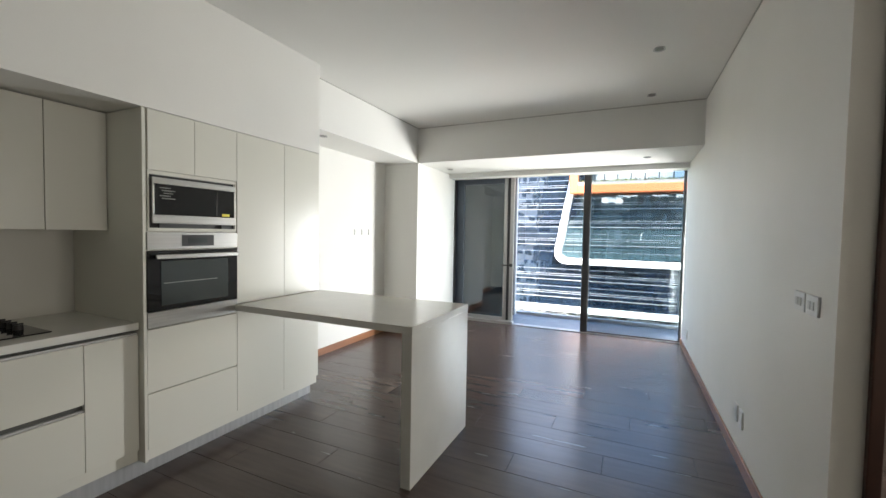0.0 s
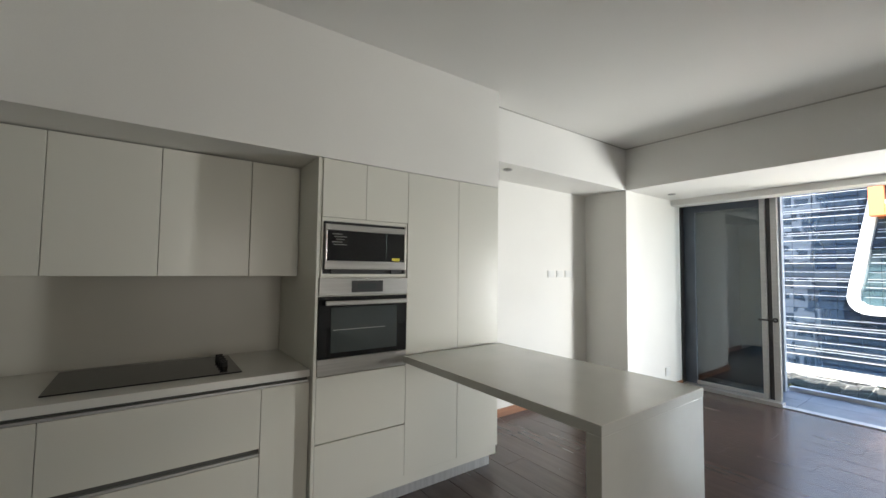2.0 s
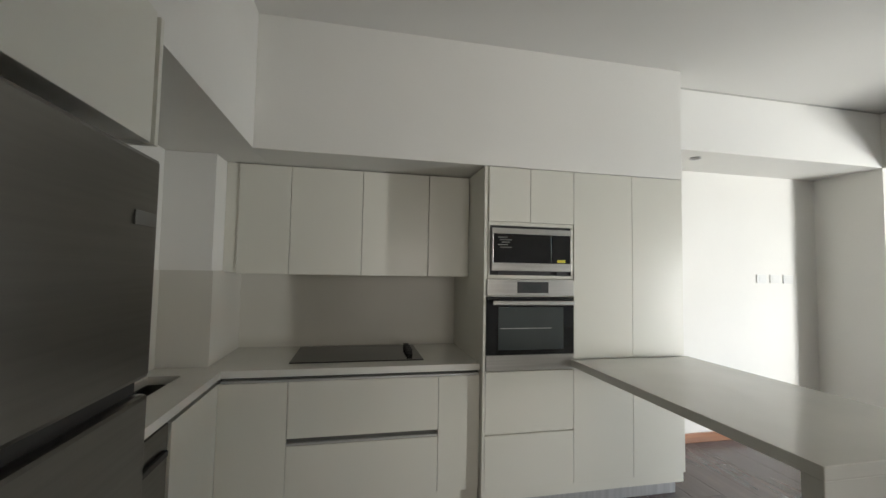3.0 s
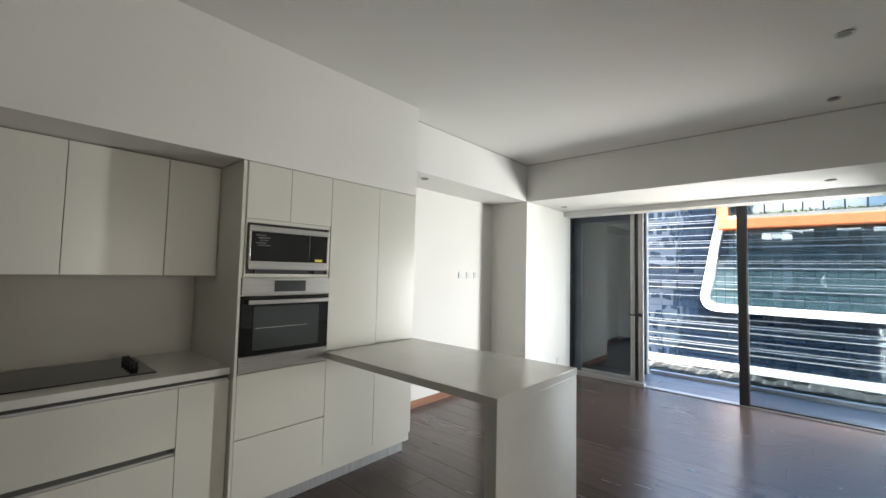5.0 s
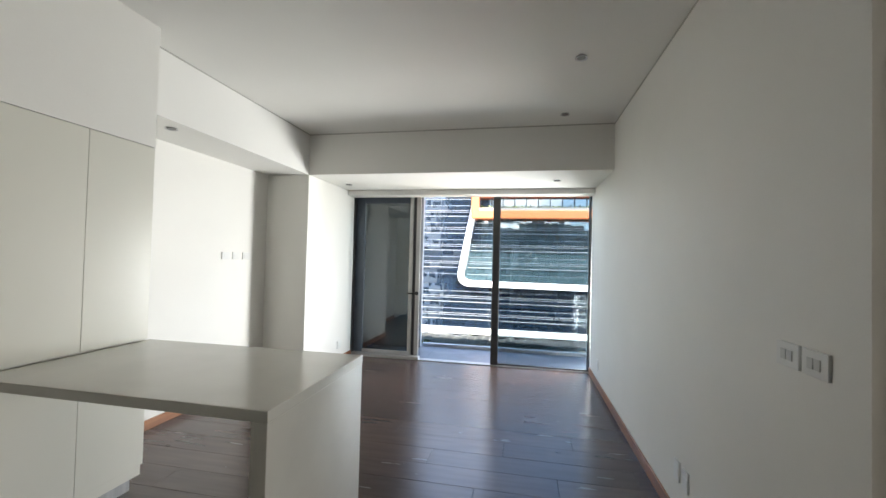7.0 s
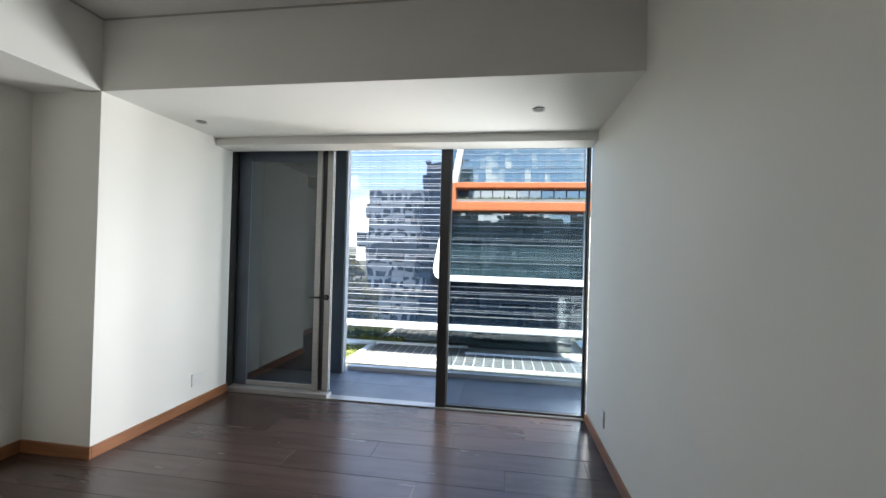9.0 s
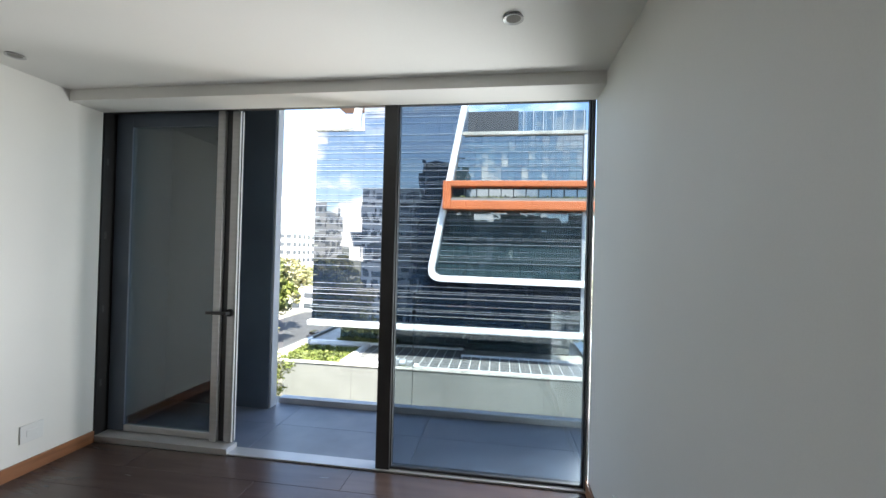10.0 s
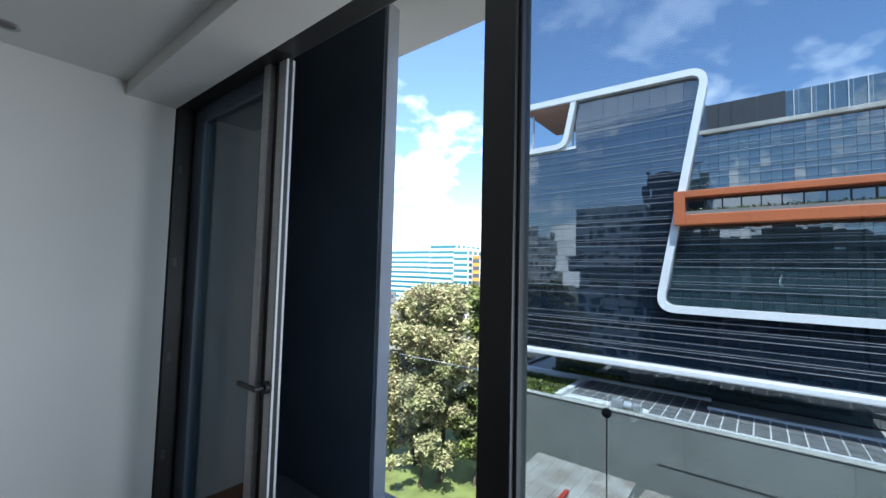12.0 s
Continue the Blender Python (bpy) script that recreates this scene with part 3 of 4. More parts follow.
for y0, y1 in ((-6.72, -6.40), (-6.40, -5.935), (-5.935, -5.475), (-5.475, KY0 - 0.02)):
    c = thing("wall_cupboard", "cream lacquered wall cupboard with a flat handleless door", "cupboard", "wall cupboards over the hob")
    box("body", (KB + 0.001, y0 + 0.001, 1.49), (UX - 0.02, y1 - 0.001, KT), LACQ, c)
    box("door", (UX - 0.019, y0 + 0.0016, 1.482), (UX, y1 - 0.0016, KT - 0.005), LACQ, c, 0.002)

fil = thing("filler_panel", "cream lacquered filler panel beside the wall cupboards", "panel")
box("panel", (UX - 0.03, -6.7985, 1.49), (UX - 0.012, -6.722, KT), LACQ, fil, 0.001)

# fridge and the panel over it
fr = thing("fridge_freezer", "dark stainless steel fridge freezer with two doors", "fridge")
FX0, FX1, FY = -2.03, -1.32, -6.47
box("body", (FX0, -7.06, 0.02), (FX1, FY - 0.06, 1.8), DARKSTEEL, fr, 0.006)
box("door", (FX0, FY - 0.055, 1.24), (FX1, FY, 1.8), DARKSTEEL, fr, 0.012)
box("door", (FX0, FY - 0.055, 0.06), (FX1, FY, 1.2), DARKSTEEL, fr, 0.012)
box("badge", (FX0 + 0.02, FY, 1.62), (FX0 + 0.12, FY + 0.004, 1.655), MARK, fr, 0.001)
for fx in (FX0 + 0.05, FX1 - 0.1):
    box("foot", (fx, -6.7, 0), (fx + 0.05, -6.6, 0.02), BLACK, fr)
box("seal", (FX0 + 0.01, FY - 0.05, 1.2), (FX1 - 0.01, FY - 0.03, 1.24), BLACK, fr)
ovf = thing("fridge_cupboard", "white lacquered cupboard over the fridge", "cupboard")
box("body", (FX0 + 0.002, -7.06, 1.85), (FX1, FY - 0.04, 2.19), LACQ, ovf)
box("door", (FX0 + 0.022, FY - 0.04, 1.842), (FX1, FY - 0.02, 2.19), LACQ, ovf, 0.0015)
box("side_panel", (FX0 - 0.018, -7.06, 1.842), (FX0 + 0.0, FY - 0.02, 2.19), LACQ, ovf, 0.0015)
dw = thing("dishwasher", "dark steel dishwasher front with black grip under the worktop", "dishwasher")
box("body", (-2.74, -7.07, 0.0), (-2.08, WY - 0.02, 0.88), DARKSTEEL, dw)
box("door", (-2.74, WY - 0.02, 0.12), (-2.08, WY, 0.88), DARKSTEEL, dw, 0.004)
box("handle", (-2.7, WY, 0.76), (-2.24, WY + 0.02, 0.785), BLACK, dw, 0.004)

# breakfast bar
bar = thing("breakfast_bar", "off-white quartz breakfast bar with one solid panel leg", "table")
box("top", (K + 0.001, -4.575, 0.915), (-1.82, -3.69, 0.96), QUARTZ, bar, 0.003)
box("leg", (-1.89, -4.573, 0.0), (-1.822, -3.692, 0.9145), QUARTZ, bar, 0.003)

# ---- fittings ----


def plate_y(x, y, z, w=0.12, h=0.085, side=-1, kind="switch"):
    """Wall plate on a wall that faces along x; side is the way it faces."""
    o = thing("light_switch" if kind == "switch" else "power_socket", "white plastic wall plate with %s" % ("grey rocker keys" if kind == "switch" else "a socket outlet"), kind, "%s plates" % kind, at=(x, y, z))
    s = side
    box("plate", (0, -w / 2, -h / 2), (0.011 * s, w / 2, h / 2), PLASTIC, o, 0.002)
    if kind == "switch":
        boxes("key", [((0.011 * s, -0.03, -0.018), (0.015 * s, -0.003, 0.018)), ((0.011 * s, 0.003, -0.018), (0.015 * s, 0.03, 0.018))], GREYPLASTIC, o, 0.001)
    else:
        box("key", (0.011 * s, -0.032, -0.02), (0.0135 * s, 0.032, 0.02), PLASTIC, o, 0.001)
    return o


plate_y(0, -4.275, 1.225)
plate_y(0, -4.41, 1.225)
plate_y(0, -3.26, 0.315, 0.075, 0.115, kind="socket")
plate_y(0, -3.39, 0.315, 0.075, 0.115, kind="socket")
plate_y(0, -0.66, 0.27, 0.075, 0.12, kind="socket")
for i, y in enumerate((-2.11, -1.95, -1.79)):
    plate_y(XA, y, 1.50, 0.115, 0.08, 1, "socket")
plate_y(XL, -0.46, 0.25, 0.13, 0.11, 1, "socket")
plate_y(XA, -2.95, 0.30, 0.12, 0.08, 1, "socket")


def downlight(x, y, z):
    o = thing("ceiling_downlight", "small round recessed downlight with a metal ring, off", "downlight", "recessed ceiling downlights", at=(x, y, z))
    bm = bmesh.new()
    bmesh.ops.create_cone(bm, cap_ends=False, segments=28, radius1=0.045, radius2=0.042, depth=0.006, matrix=Matrix.Translation((0, 0, -0.003)))
    bmesh.ops.create_cone(bm, cap_ends=False, segments=28, radius1=0.045, radius2=0.032, depth=0.003, matrix=Matrix.Translation((0, 0, -0.0075)))
    finish("ring", bm, ALU, o, True)
    bm = bmesh.new()
    add_cyl(bm, (0, 0, -0.001), (0, 0, -0.006), 0.036, seg=24)
    finish("lens", bm, LAMPGLASS, o)


for x, y, z in ((-0.54, -2.9, H), (-0.54, -1.75, H), (-0.535, -0.86, SOF), (-3.28, -0.77, SOF), (-3.67, -3.22, SOF), (1.6, -2.2, 2.6)):
    downlight(x, y, z)

# ---- outside: ground ----
GZ = -18.0
structure(box("ground", (-1500, -1500, GZ - 1), (1500, 2500, GZ - 0.02), EARTH), "town ground with dry grass and paving", "ground")
structure(boxes("road", [((-60, 8, GZ - 0.018), (-34, 140, GZ)), ((-34, 52, GZ - 0.018), (-28, 140, GZ)), ((10, 60, GZ - 0.018), (60, 90, GZ))], ASPHALT), "grey asphalt street", "road")
structure(boxes("crossing", [((-25.5 + 0.0 * i, 30 + 1.0 * i, GZ - 0.015), (-22.4, 30.5 + 1.0 * i, GZ + 0.006)) for i in range(7)], WHITEPANEL), "white painted crossing stripes", "road")

structure(box("verge", (-34, 18, GZ - 0.018), (-20.5, 50, GZ + 0.05), LAWN), "bright green grass verge beside the street", "ground")

TY = 43.3


def glass_wall(name, x0, x1, z0, z1, y, nx, nz, m, parent, tilt=0.007, inside=lambda x, z: True):
    """Facade of single panes, each set a trace out of true, with open joints."""
    rnd = random.Random(name + str(x0))
    bm = bmesh.new()
    dx, dz = (x1 - x0) / nx, (z1 - z0) / nz
    for i in range(nx):
        for j in range(nz):
            cx, cz = x0 + (i + 0.5) * dx, z0 + (j + 0.5) * dz
            if not inside(cx, cz):
                continue
            a, b = rnd.gauss(0, tilt), rnd.gauss(0, tilt)
            hx, hz = dx / 2 - 0.012, dz / 2 - 0.012
            vs = [bm.verts.new((cx + sx * hx, y + a * sx * hx + b * sz * hz, cz + sz * hz)) for sx, sz in ((-1, -1), (1, -1), (1, 1), (-1, 1))]
            vb = [bm.verts.new((v.co.x, y + 0.12, v.co.z)) for v in vs]
            bm.faces.new(vs)
            for k in range(4):
                bm.faces.new((vs[k], vb[k], vb[(k + 1) % 4], vs[(k + 1) % 4]))
    return tagged(finish(name, bm, m, parent), kind="stuff")


def slant(z):
    """x of the leaning white frame at height z."""
    return -8.2 + (z + 1.5) / 22.6 * 3.7


tw = thing("office_tower", "dark mirrored glass office tower with a leaning white frame", "building", at=(0, 0, 0))
box("core", (-22.6, TY + 0.6, -7.2), (8.2, TY + 24, 15.0), BLACK, tw)
box("core", (-16.9, TY + 0.25, 15.0), (-5.4, TY + 24, 21.0), BLACK, tw)
glass_wall("glazing", -22.9, 8.5, -6.9, -1.6, TY, 21, 3, TGLASS, tw)
glass_wall("glazing", -22.9, -4.9, -1.6, 15.9, TY, 12, 10, TGLASS, tw, inside=lambda x, z: x < slant(z) + 0.3)
glass_wall("glazing", -17.0, -4.9, 15.9, 20.9, TY, 8, 3, TGLASS, tw, inside=lambda x, z: x < slant(z) + 0.5)
glass_wall("glazing", -8.2, 8.3, -1.2, 15.0, TY + 0.3, 22, 9, TGLASS2, tw, 0.014, inside=lambda x, z: x > slant(z) - 0.6)
box("core", (-22.0, TY + 7.1, -11.2), (8.2, TY + 24, -7.2), BLACK, tw)
glass_wall("base_glazing", -22.0, 8.3, -11, -7.6, TY + 6.9, 24, 1, TGLASS2, tw)
# rails: pairs of thin bars per storey
rl = []
for k in range(12):
    z = -5.9 + 2.1 * k
    for dz, th in (((0.0, 0.045), (0.5, 0.028), (0.72, 0.028), (1.3, 0.022)) if z < 7 else ((0.0, 0.035), (0.5, 0.022), (0.75, 0.022), (1.35, 0.018))):
        zz = z + dz
        if zz < -1.9:
            rl.append(((-23.0, TY - 0.35, zz), (8.7, TY - 0.28, zz + th)))
        elif zz < 20 and not -2.2 < zz < -0.9 and not 15.2 < zz < 16.2:
            rl.append(((-23.0 if zz < 16 else -16.9, TY - 0.25, zz), (slant(zz) - 0.2, TY - 0.18, zz + th * 0.8)))
            if zz < 14.6:
                rl.append(((slant(zz) + 0.3, TY - 0.1, zz), (8.4, TY - 0.04, zz + th * 0.8)))
tagged(boxes("sun_rail", rl, RAIL, tw), kind="stuff")
ribbon("white_frame", rounded([(8.9, -1.6), (-8.6, -1.5), (-4.5, 21.0), (-23.0, 21.55)], 1.5, 8), 0.33, TY - 0.65, TY + 0.3, WHITEPANEL, tw)
ribbon("white_frame", rounded([(-17.0, 21.3), (-18.1, 16.1), (-23.0, 16.1)], 1.1, 6), 0.3, TY - 0.6, TY + 0.3, WHITEPANEL, tw)
box("white_band", (-23.2, TY - 0.7, -7.6), (9.0, TY + 0.4, -6.95), WHITEPANEL, tw, 0.15)
box("corner_post", (8.25, TY - 0.02, -7.3), (8.6, TY + 0.5, 15.2), RAIL, tw)
box("terrace_roof", (-23.0, TY - 0.2, 20.95), (-17.0, TY + 9, 21.3), mat("terrace_soffit", (0.42, 0.20, 0.13), 0.6, vary=0.1, scale=0.5), tw)
box("terrace_floor", (-23.0, TY - 0.2, 15.7), (-16.9, TY + 9, 16.0), WHITEPANEL, tw)
for px, py in ((-22.6, 0.6), (-19.3, 5.0)):
    box("terrace_post", (px, TY + py, 16.0), (px + 0.2, TY + py + 0.2, 20.95), RAIL, tw)
tagged(boxes("roof_screen", [((-5.0 + 1.1 * i, TY + 0.2, 15.3), (-4.93 + 1.1 * i, TY + 0.3, 17.7)) for i in range(13)], RAIL, tw), kind="stuff")
glass_wall("roof_screen_glass", -4.6, 8.5, 15.4, 17.7, TY + 0.35, 12, 1, TGLASS2, tw)
boxes("roof_panel", [((-4.6 + 0.95 * i, TY + 0.1, 15.4), (-3.67 + 0.95 * i, TY + 0.18, 17.7)) for i in range(6)], DARKMETAL, tw)
box("roof_edge", (-5.2, TY - 0.1, 14.95), (8.7, TY + 1.0, 15.35), ROOFC, tw, 0.05)
box("plant_room", (-4.3, TY + 4, 15.2), (-2.0, TY + 8, 19.0), WHITEPANEL, tw)
tube("mast", [(-8.0, TY + 2, 20.8), (-8.0, TY + 2, 22.6)], 0.05, BLACK, tw)

br = thing("orange_skybridge", "orange framed glazed skybridge with planters between two towers", "bridge")
OB, OT, BX = 6.35, 9.5, 24.0
boxes("frame", [((-6.2, TY - 1.6, OT - 0.62), (BX, TY - 0.4, OT)), ((-6.2, TY - 1.6, OB), (BX, TY - 0.4, OB + 0.95)), ((-7.1, TY - 1.6, OB), (-6.2, TY - 0.4, OT))], ORANGE, br, 0.06)
box("deck", (8.8, TY - 0.4, OB + 0.1), (BX, TY + 6, OB + 0.5), CONC, br)
box("planter", (-6.2, TY - 1.2, OB + 0.95), (BX, TY - 0.45, OB + 1.3), CONC, br)
glass_wall("glazing", -6.2, BX, OB + 1.3, OT - 0.62, TY - 0.42, 22, 1, TGLASS, br)
for i in range(22):
    box("post", (-6.2 + 1.37 * i, TY - 0.6, OB + 1.3), (-6.1 + 1.37 * i, TY - 0.5, OT - 0.62), DARKMETAL, br)


def leaf_cloud(bm, rnd, centre, rad, n, size, mi=0):
    for _ in range(n):
        d = Vector((rnd.gauss(0, 1), rnd.gauss(0, 1), rnd.gauss(0, 1))).normalized()
        r = rnd.random() ** 0.4 * (0.75 + 0.6 * rnd.random())
        p = Vector(centre) + Vector((d.x * rad[0], d.y * rad[1], d.z * rad[2])) * r
        u = Vector((rnd.gauss(0, 1), rnd.gauss(0, 1), rnd.gauss(0, 0.6))).normalized()
        w = u.cross(Vector((rnd.gauss(0, 1), rnd.gauss(0, 1), rnd.gauss(0, 1)))).normalized()
        s = size * (0.6 + rnd.random() * 0.8)
        f = bm.faces.new([bm.verts.new(q) for q in (p - u * s, p + w * s * 0.45, p + u * s, p - w * s * 0.45)])
        f.material_index = mi


strip = bmesh.new()
rnd = random.Random(5)
for i in range(120):
    leaf_cloud(strip, rnd, (-6.0 + i * 0.25, TY - 1.0, OB + 1.38), (0.15, 0.15, 0.14 + 0.1 * rnd.random()), 10, 0.12)
tagged(finish("planting", strip, LEAF2, br), kind="stuff")

tw2 = thing("second_tower", "blue mirrored glass tower with white frame beside the skybridge", "building", at=(0, 0, 0))
box("core", (24.3, 47.0, GZ), (60, 76, 19.5), BLACK, tw2)


def side_glass(name, x, y0, y1, z0, z1, ny, nz, m, parent):
    rnd = random.Random(name)
    bm = bmesh.new()
    dy, dz = (y1 - y0) / ny, (z1 - z0) / nz
    for i in range(ny):
        for j in range(nz):
            cy, cz, a = y0 + (i + 0.5) * dy, z0 + (j + 0.5) * dz, rnd.gauss(0, 0.01)
            vs = [bm.verts.new((x + a * s, cy + s * (dy / 2 - 0.03), cz + t * (dz / 2 - 0.03))) for s, t in ((-1, -1), (-1, 1), (1, 1), (1, -1))]
            vb = [bm.verts.new((x + 0.15, v.co.y, v.co.z)) for v in vs]
            bm.faces.new(vs)
            for k in range(4):
                bm.faces.new((vs[k], vb[k], vb[(k + 1) % 4], vs[(k + 1) % 4]))
    return tagged(finish(name, bm, m, parent), kind="stuff")


side_glass("glazing", 24.0, 47.0, 76.0, -9.0, 19.5, 18, 14, TGLASS2, tw2)
rl = [((23.7, 47.0, -8 + 2.0 * k + d), (23.76, 76.0, -7.94 + 2.0 * k + d)) for k in range(14) for d in (0, 0.6)]
tagged(boxes("sun_rail", rl, RAIL, tw2), kind="stuff")
fr2 = ribbon("white_frame", rounded([(0, -3.0), (18.0, -3.0), (17.0, 19.4), (0, 19.7)], 1.5, 8), 0.35, -0.5, 0.4, RAIL, tw2)
fr2.rotation_euler = (0, 0, radians(90))
fr2.location = (23.9, 48.0, 0)
box("white_band", (23.2, 47, -9.6), (24.4, 76, -9.0), WHITEPANEL, tw2, 0.1)

# podium in front of the towers
pod = thing("podium", "grey rendered podium block with a flat pale roof", "building")
PY, PZ = 38.6, -10.85
box("wall", (-27.0, PY, GZ), (40.0, PY + 0.5, PZ), CONC, pod)
box("wall", (-27.0, PY + 0.5, GZ), (-26.5, TY + 24, PZ), CONC, pod)
box("roof", (-26.5, PY + 0.5, GZ), (40.0, TY + 24, PZ - 0.35), ROOFC, pod)
box("coping", (-27.1, PY - 0.1, PZ), (40.1, PY + 0.7, PZ + 0.12), ROOFC, pod, 0.03)
boxes("white_kerb", [((-25.8, 48.9, PZ - 0.35), (-5.0, 49.5, PZ + 0.1)), ((-17.9, PY + 1.6, PZ - 0.35), (-17.3, 48.9, PZ + 0.05)), ((-5.0, 45.6, PZ - 0.35), (9.0, 46.0, PZ + 0.15)), ((-26.4, PY + 0.7, PZ - 0.35), (-26.0, 50.5, PZ + 0.1))], WHITEPANEL, pod, 0.03)
for x in (-16, -6, 4, 14):
    box("wall_joint", (x, PY - 0.008, GZ), (x + 0.04, PY - 0.001, PZ), GAP, pod)
boxes("conduit", [((-8.0, PY - 0.06, -14.5), (9.5, PY - 0.01, -14.42))], DARKMETAL, pod)
grs = bmesh.new()
for i in range(700):
    leaf_cloud(grs, rnd, (rnd.uniform(-25.3, -18.3), rnd.uniform(PY + 1.6, 47.0), PZ - 0.2), (0.4, 0.4, 0.25), 7, 0.2, rnd.choice((0, 0, 1)))
for i in range(250):
    leaf_cloud(grs, rnd, (rnd.uniform(-17.8, -9.0), PY + 1.1, PZ - 0.2), (0.3, 0.2, 0.2), 6, 0.14, 1)
for i in range(300):
    leaf_cloud(grs, rnd, (rnd.uniform(-22, -14), rnd.uniform(49.7, 50.1), PZ), (0.4, 0.3, 0.5), 7, 0.2, 0)
tagged(finish("roof_garden", grs, [LEAF2, GRASS]), "yellow-green roof garden planting on the podium", "plants", kind="stuff")
sol = bmesh.new()
for i in range(24):
    for j in range(7):
        x, y = -16.8 + i * 1.1, PY + 2.0 + j * 1.15
        if (x > -9.2 or j > 0) and (x < -5.2 or j < 5):
            add_box(sol, (x, y, PZ - 0.12), (x + 0.97, y + 1.0, PZ - 0.06), mi=0)
add_box(sol, (-17.0, PY + 1.9, PZ - 0.34), (-5.2, PY + 10.1, PZ - 0.14), mi=1)
add_box(sol, (-5.2, PY + 1.9, PZ - 0.34), (9.6, PY + 6.9, PZ - 0.14), mi=1)
tagged(finish("solar_array", sol, [SOLAR, WHITEPANEL]), "rows of dark solar panels with pale frames on the podium roof", "solar panels", kind="stuff")
sky_roof = thing("glazed_roof", "dark blue glazed roof between the two towers", "roof")
glass_panes = bmesh.new()
for i in range(7):
    for j in range(5):
        add_box(glass_panes, (9.9 + 2.0 * i, 47.0 + 4.0 * j, PZ - 0.3), (11.8 + 2.0 * i, 50.9 + 4.0 * j, PZ + 0.1))
tagged(finish("pane", glass_panes, TGLASS, sky_roof), kind="stuff")
box("edge", (9.7, 46.5, PZ - 0.34), (24.0, 46.9, PZ + 0.4), CONC, sky_roof)
ac = thing("rooftop_unit", "grey rooftop ventilation unit on the podium roof", "ventilation unit")
bm = bmesh.new()
add_box(bm, (-12.2, PY + 1.3, PZ - 0.35), (-11.2, PY + 2.1, PZ + 0.7), 0.05)
add_cyl(bm, (-11.1, PY + 1.7, PZ + 0.2), (-10.4, PY + 1.7, PZ + 0.2), 0.45)
add_box(bm, (-10.3, PY + 1.3, PZ - 0.35), (-9.6, PY + 2.1, PZ + 0.5), 0.05)
finish("casing", bm, RAIL, ac)
can = thing("rooftop_canopy", "pale corrugated canopy on the podium", "canopy")
boxes("sheet", [((10.5 + 0.3 * i, PY + 0.8, PZ + 0.55 + 0.04 * (i % 2)), (10.8 + 0.3 * i, PY + 3.4, PZ + 0.62 + 0.04 * (i % 2))) for i in range(18)], ROOFC, can)
for x in (10.6, 13, 15.6):
    box("post", (x, PY + 0.9, PZ - 0.35), (x + 0.15, PY + 1.05, PZ + 0.56), WHITEPANEL, can)

# ---- low houses below the window ----


def shed(name, label, x0, x1, y0, y1, z, m, ridge=0.0):
    o = thing(name, label, "house")
    box("wall", (x0 + 0.2, y0 + 0.2, GZ), (x1 - 0.2, y1 - 0.2, z), CREAM, o)
    n = max(3, int((x1 - x0) / 0.45))
    bm = bmesh.new()
    w = (x1 - x0) / n
    ym = (y0 + y1) / 2
    for i in range(n):
        a, b, up = x0 + i * w, x0 + (i + 1) * w, 0.05 * (i % 2)
        for ya, yb, za, zb in (((y0, ym, z, z + ridge), (ym, y1, z + ridge, z)) if ridge else ((y0, y1, z + 0.05, z + 0.3),)):
            lo = [bm.verts.new(q) for q in ((a, ya, za + up), (b, ya, za + up), (b, yb, zb + up), (a, yb, zb + up))]
            hi = [bm.verts.new((v.co.x, v.co.y, v.co.z + 0.06)) for v in lo]
            bm.faces.new(hi)
            bm.faces.new(lo[::-1])
            for k in range(4):
                bm.faces.new((lo[k], lo[(k + 1) % 4], hi[(k + 1) % 4], hi[k]))
    finish("roof", bm, m, o)
    return o


shed("house", "low house with a bright red sheet metal gable roof", -8.4, -3.0, 24.0, 30.5, -14.8, REDROOF, 1.1)
shed("house", "low building with weathered grey tin roof", -17.5, -9.0, 26.0, 35.5, -15.6, TINROOF)
shed("house", "small shed with pale sheet roof", -11.5, -8.9, 22.0, 25.6, -15.0, ROOFC)
shed("house", "low building with ribbed pale tin roof", -2.4, 3.8, 25.0, 33.0, -15.6, TINROOF, 0.5)
shed("house", "low building with pale sheet roof", 4.2, 12.0, 22.0, 33.0, -15.4, ROOFC, 0.6)
shed("house", "low building with grey tin roof", -8.6, 2.0, 31.5, 37.0, -16.2, TINROOF, 0.4)
boxes_red = boxes("red_gutter", [((-12.9, 27.5, -15.2), (-12.6, 30.4, -14.95))], REDROOF)
tagged(boxes_red, "red ridge flashing on a tin roof", "flashing")

ant = thing("roof_antenna", "thin metal television antenna on a low roof", "antenna")
tube("mast", [(4.6, 30.5, -15.1), (4.6, 30.5, -12.6)], 0.03, RAIL, ant)
tube("boom", [(3.6, 30.5, -12.9), (5.6, 30.5, -12.7)], 0.025, RAIL, ant)
for i in range(5):
    tube("element", [(3.7 + 0.42 * i, 30.0, -12.88 + 0.04 * i), (3.7 + 0.42 * i, 31.0, -12.88 + 0.04 * i)], 0.018, RAIL, ant)

# ---- trees ----


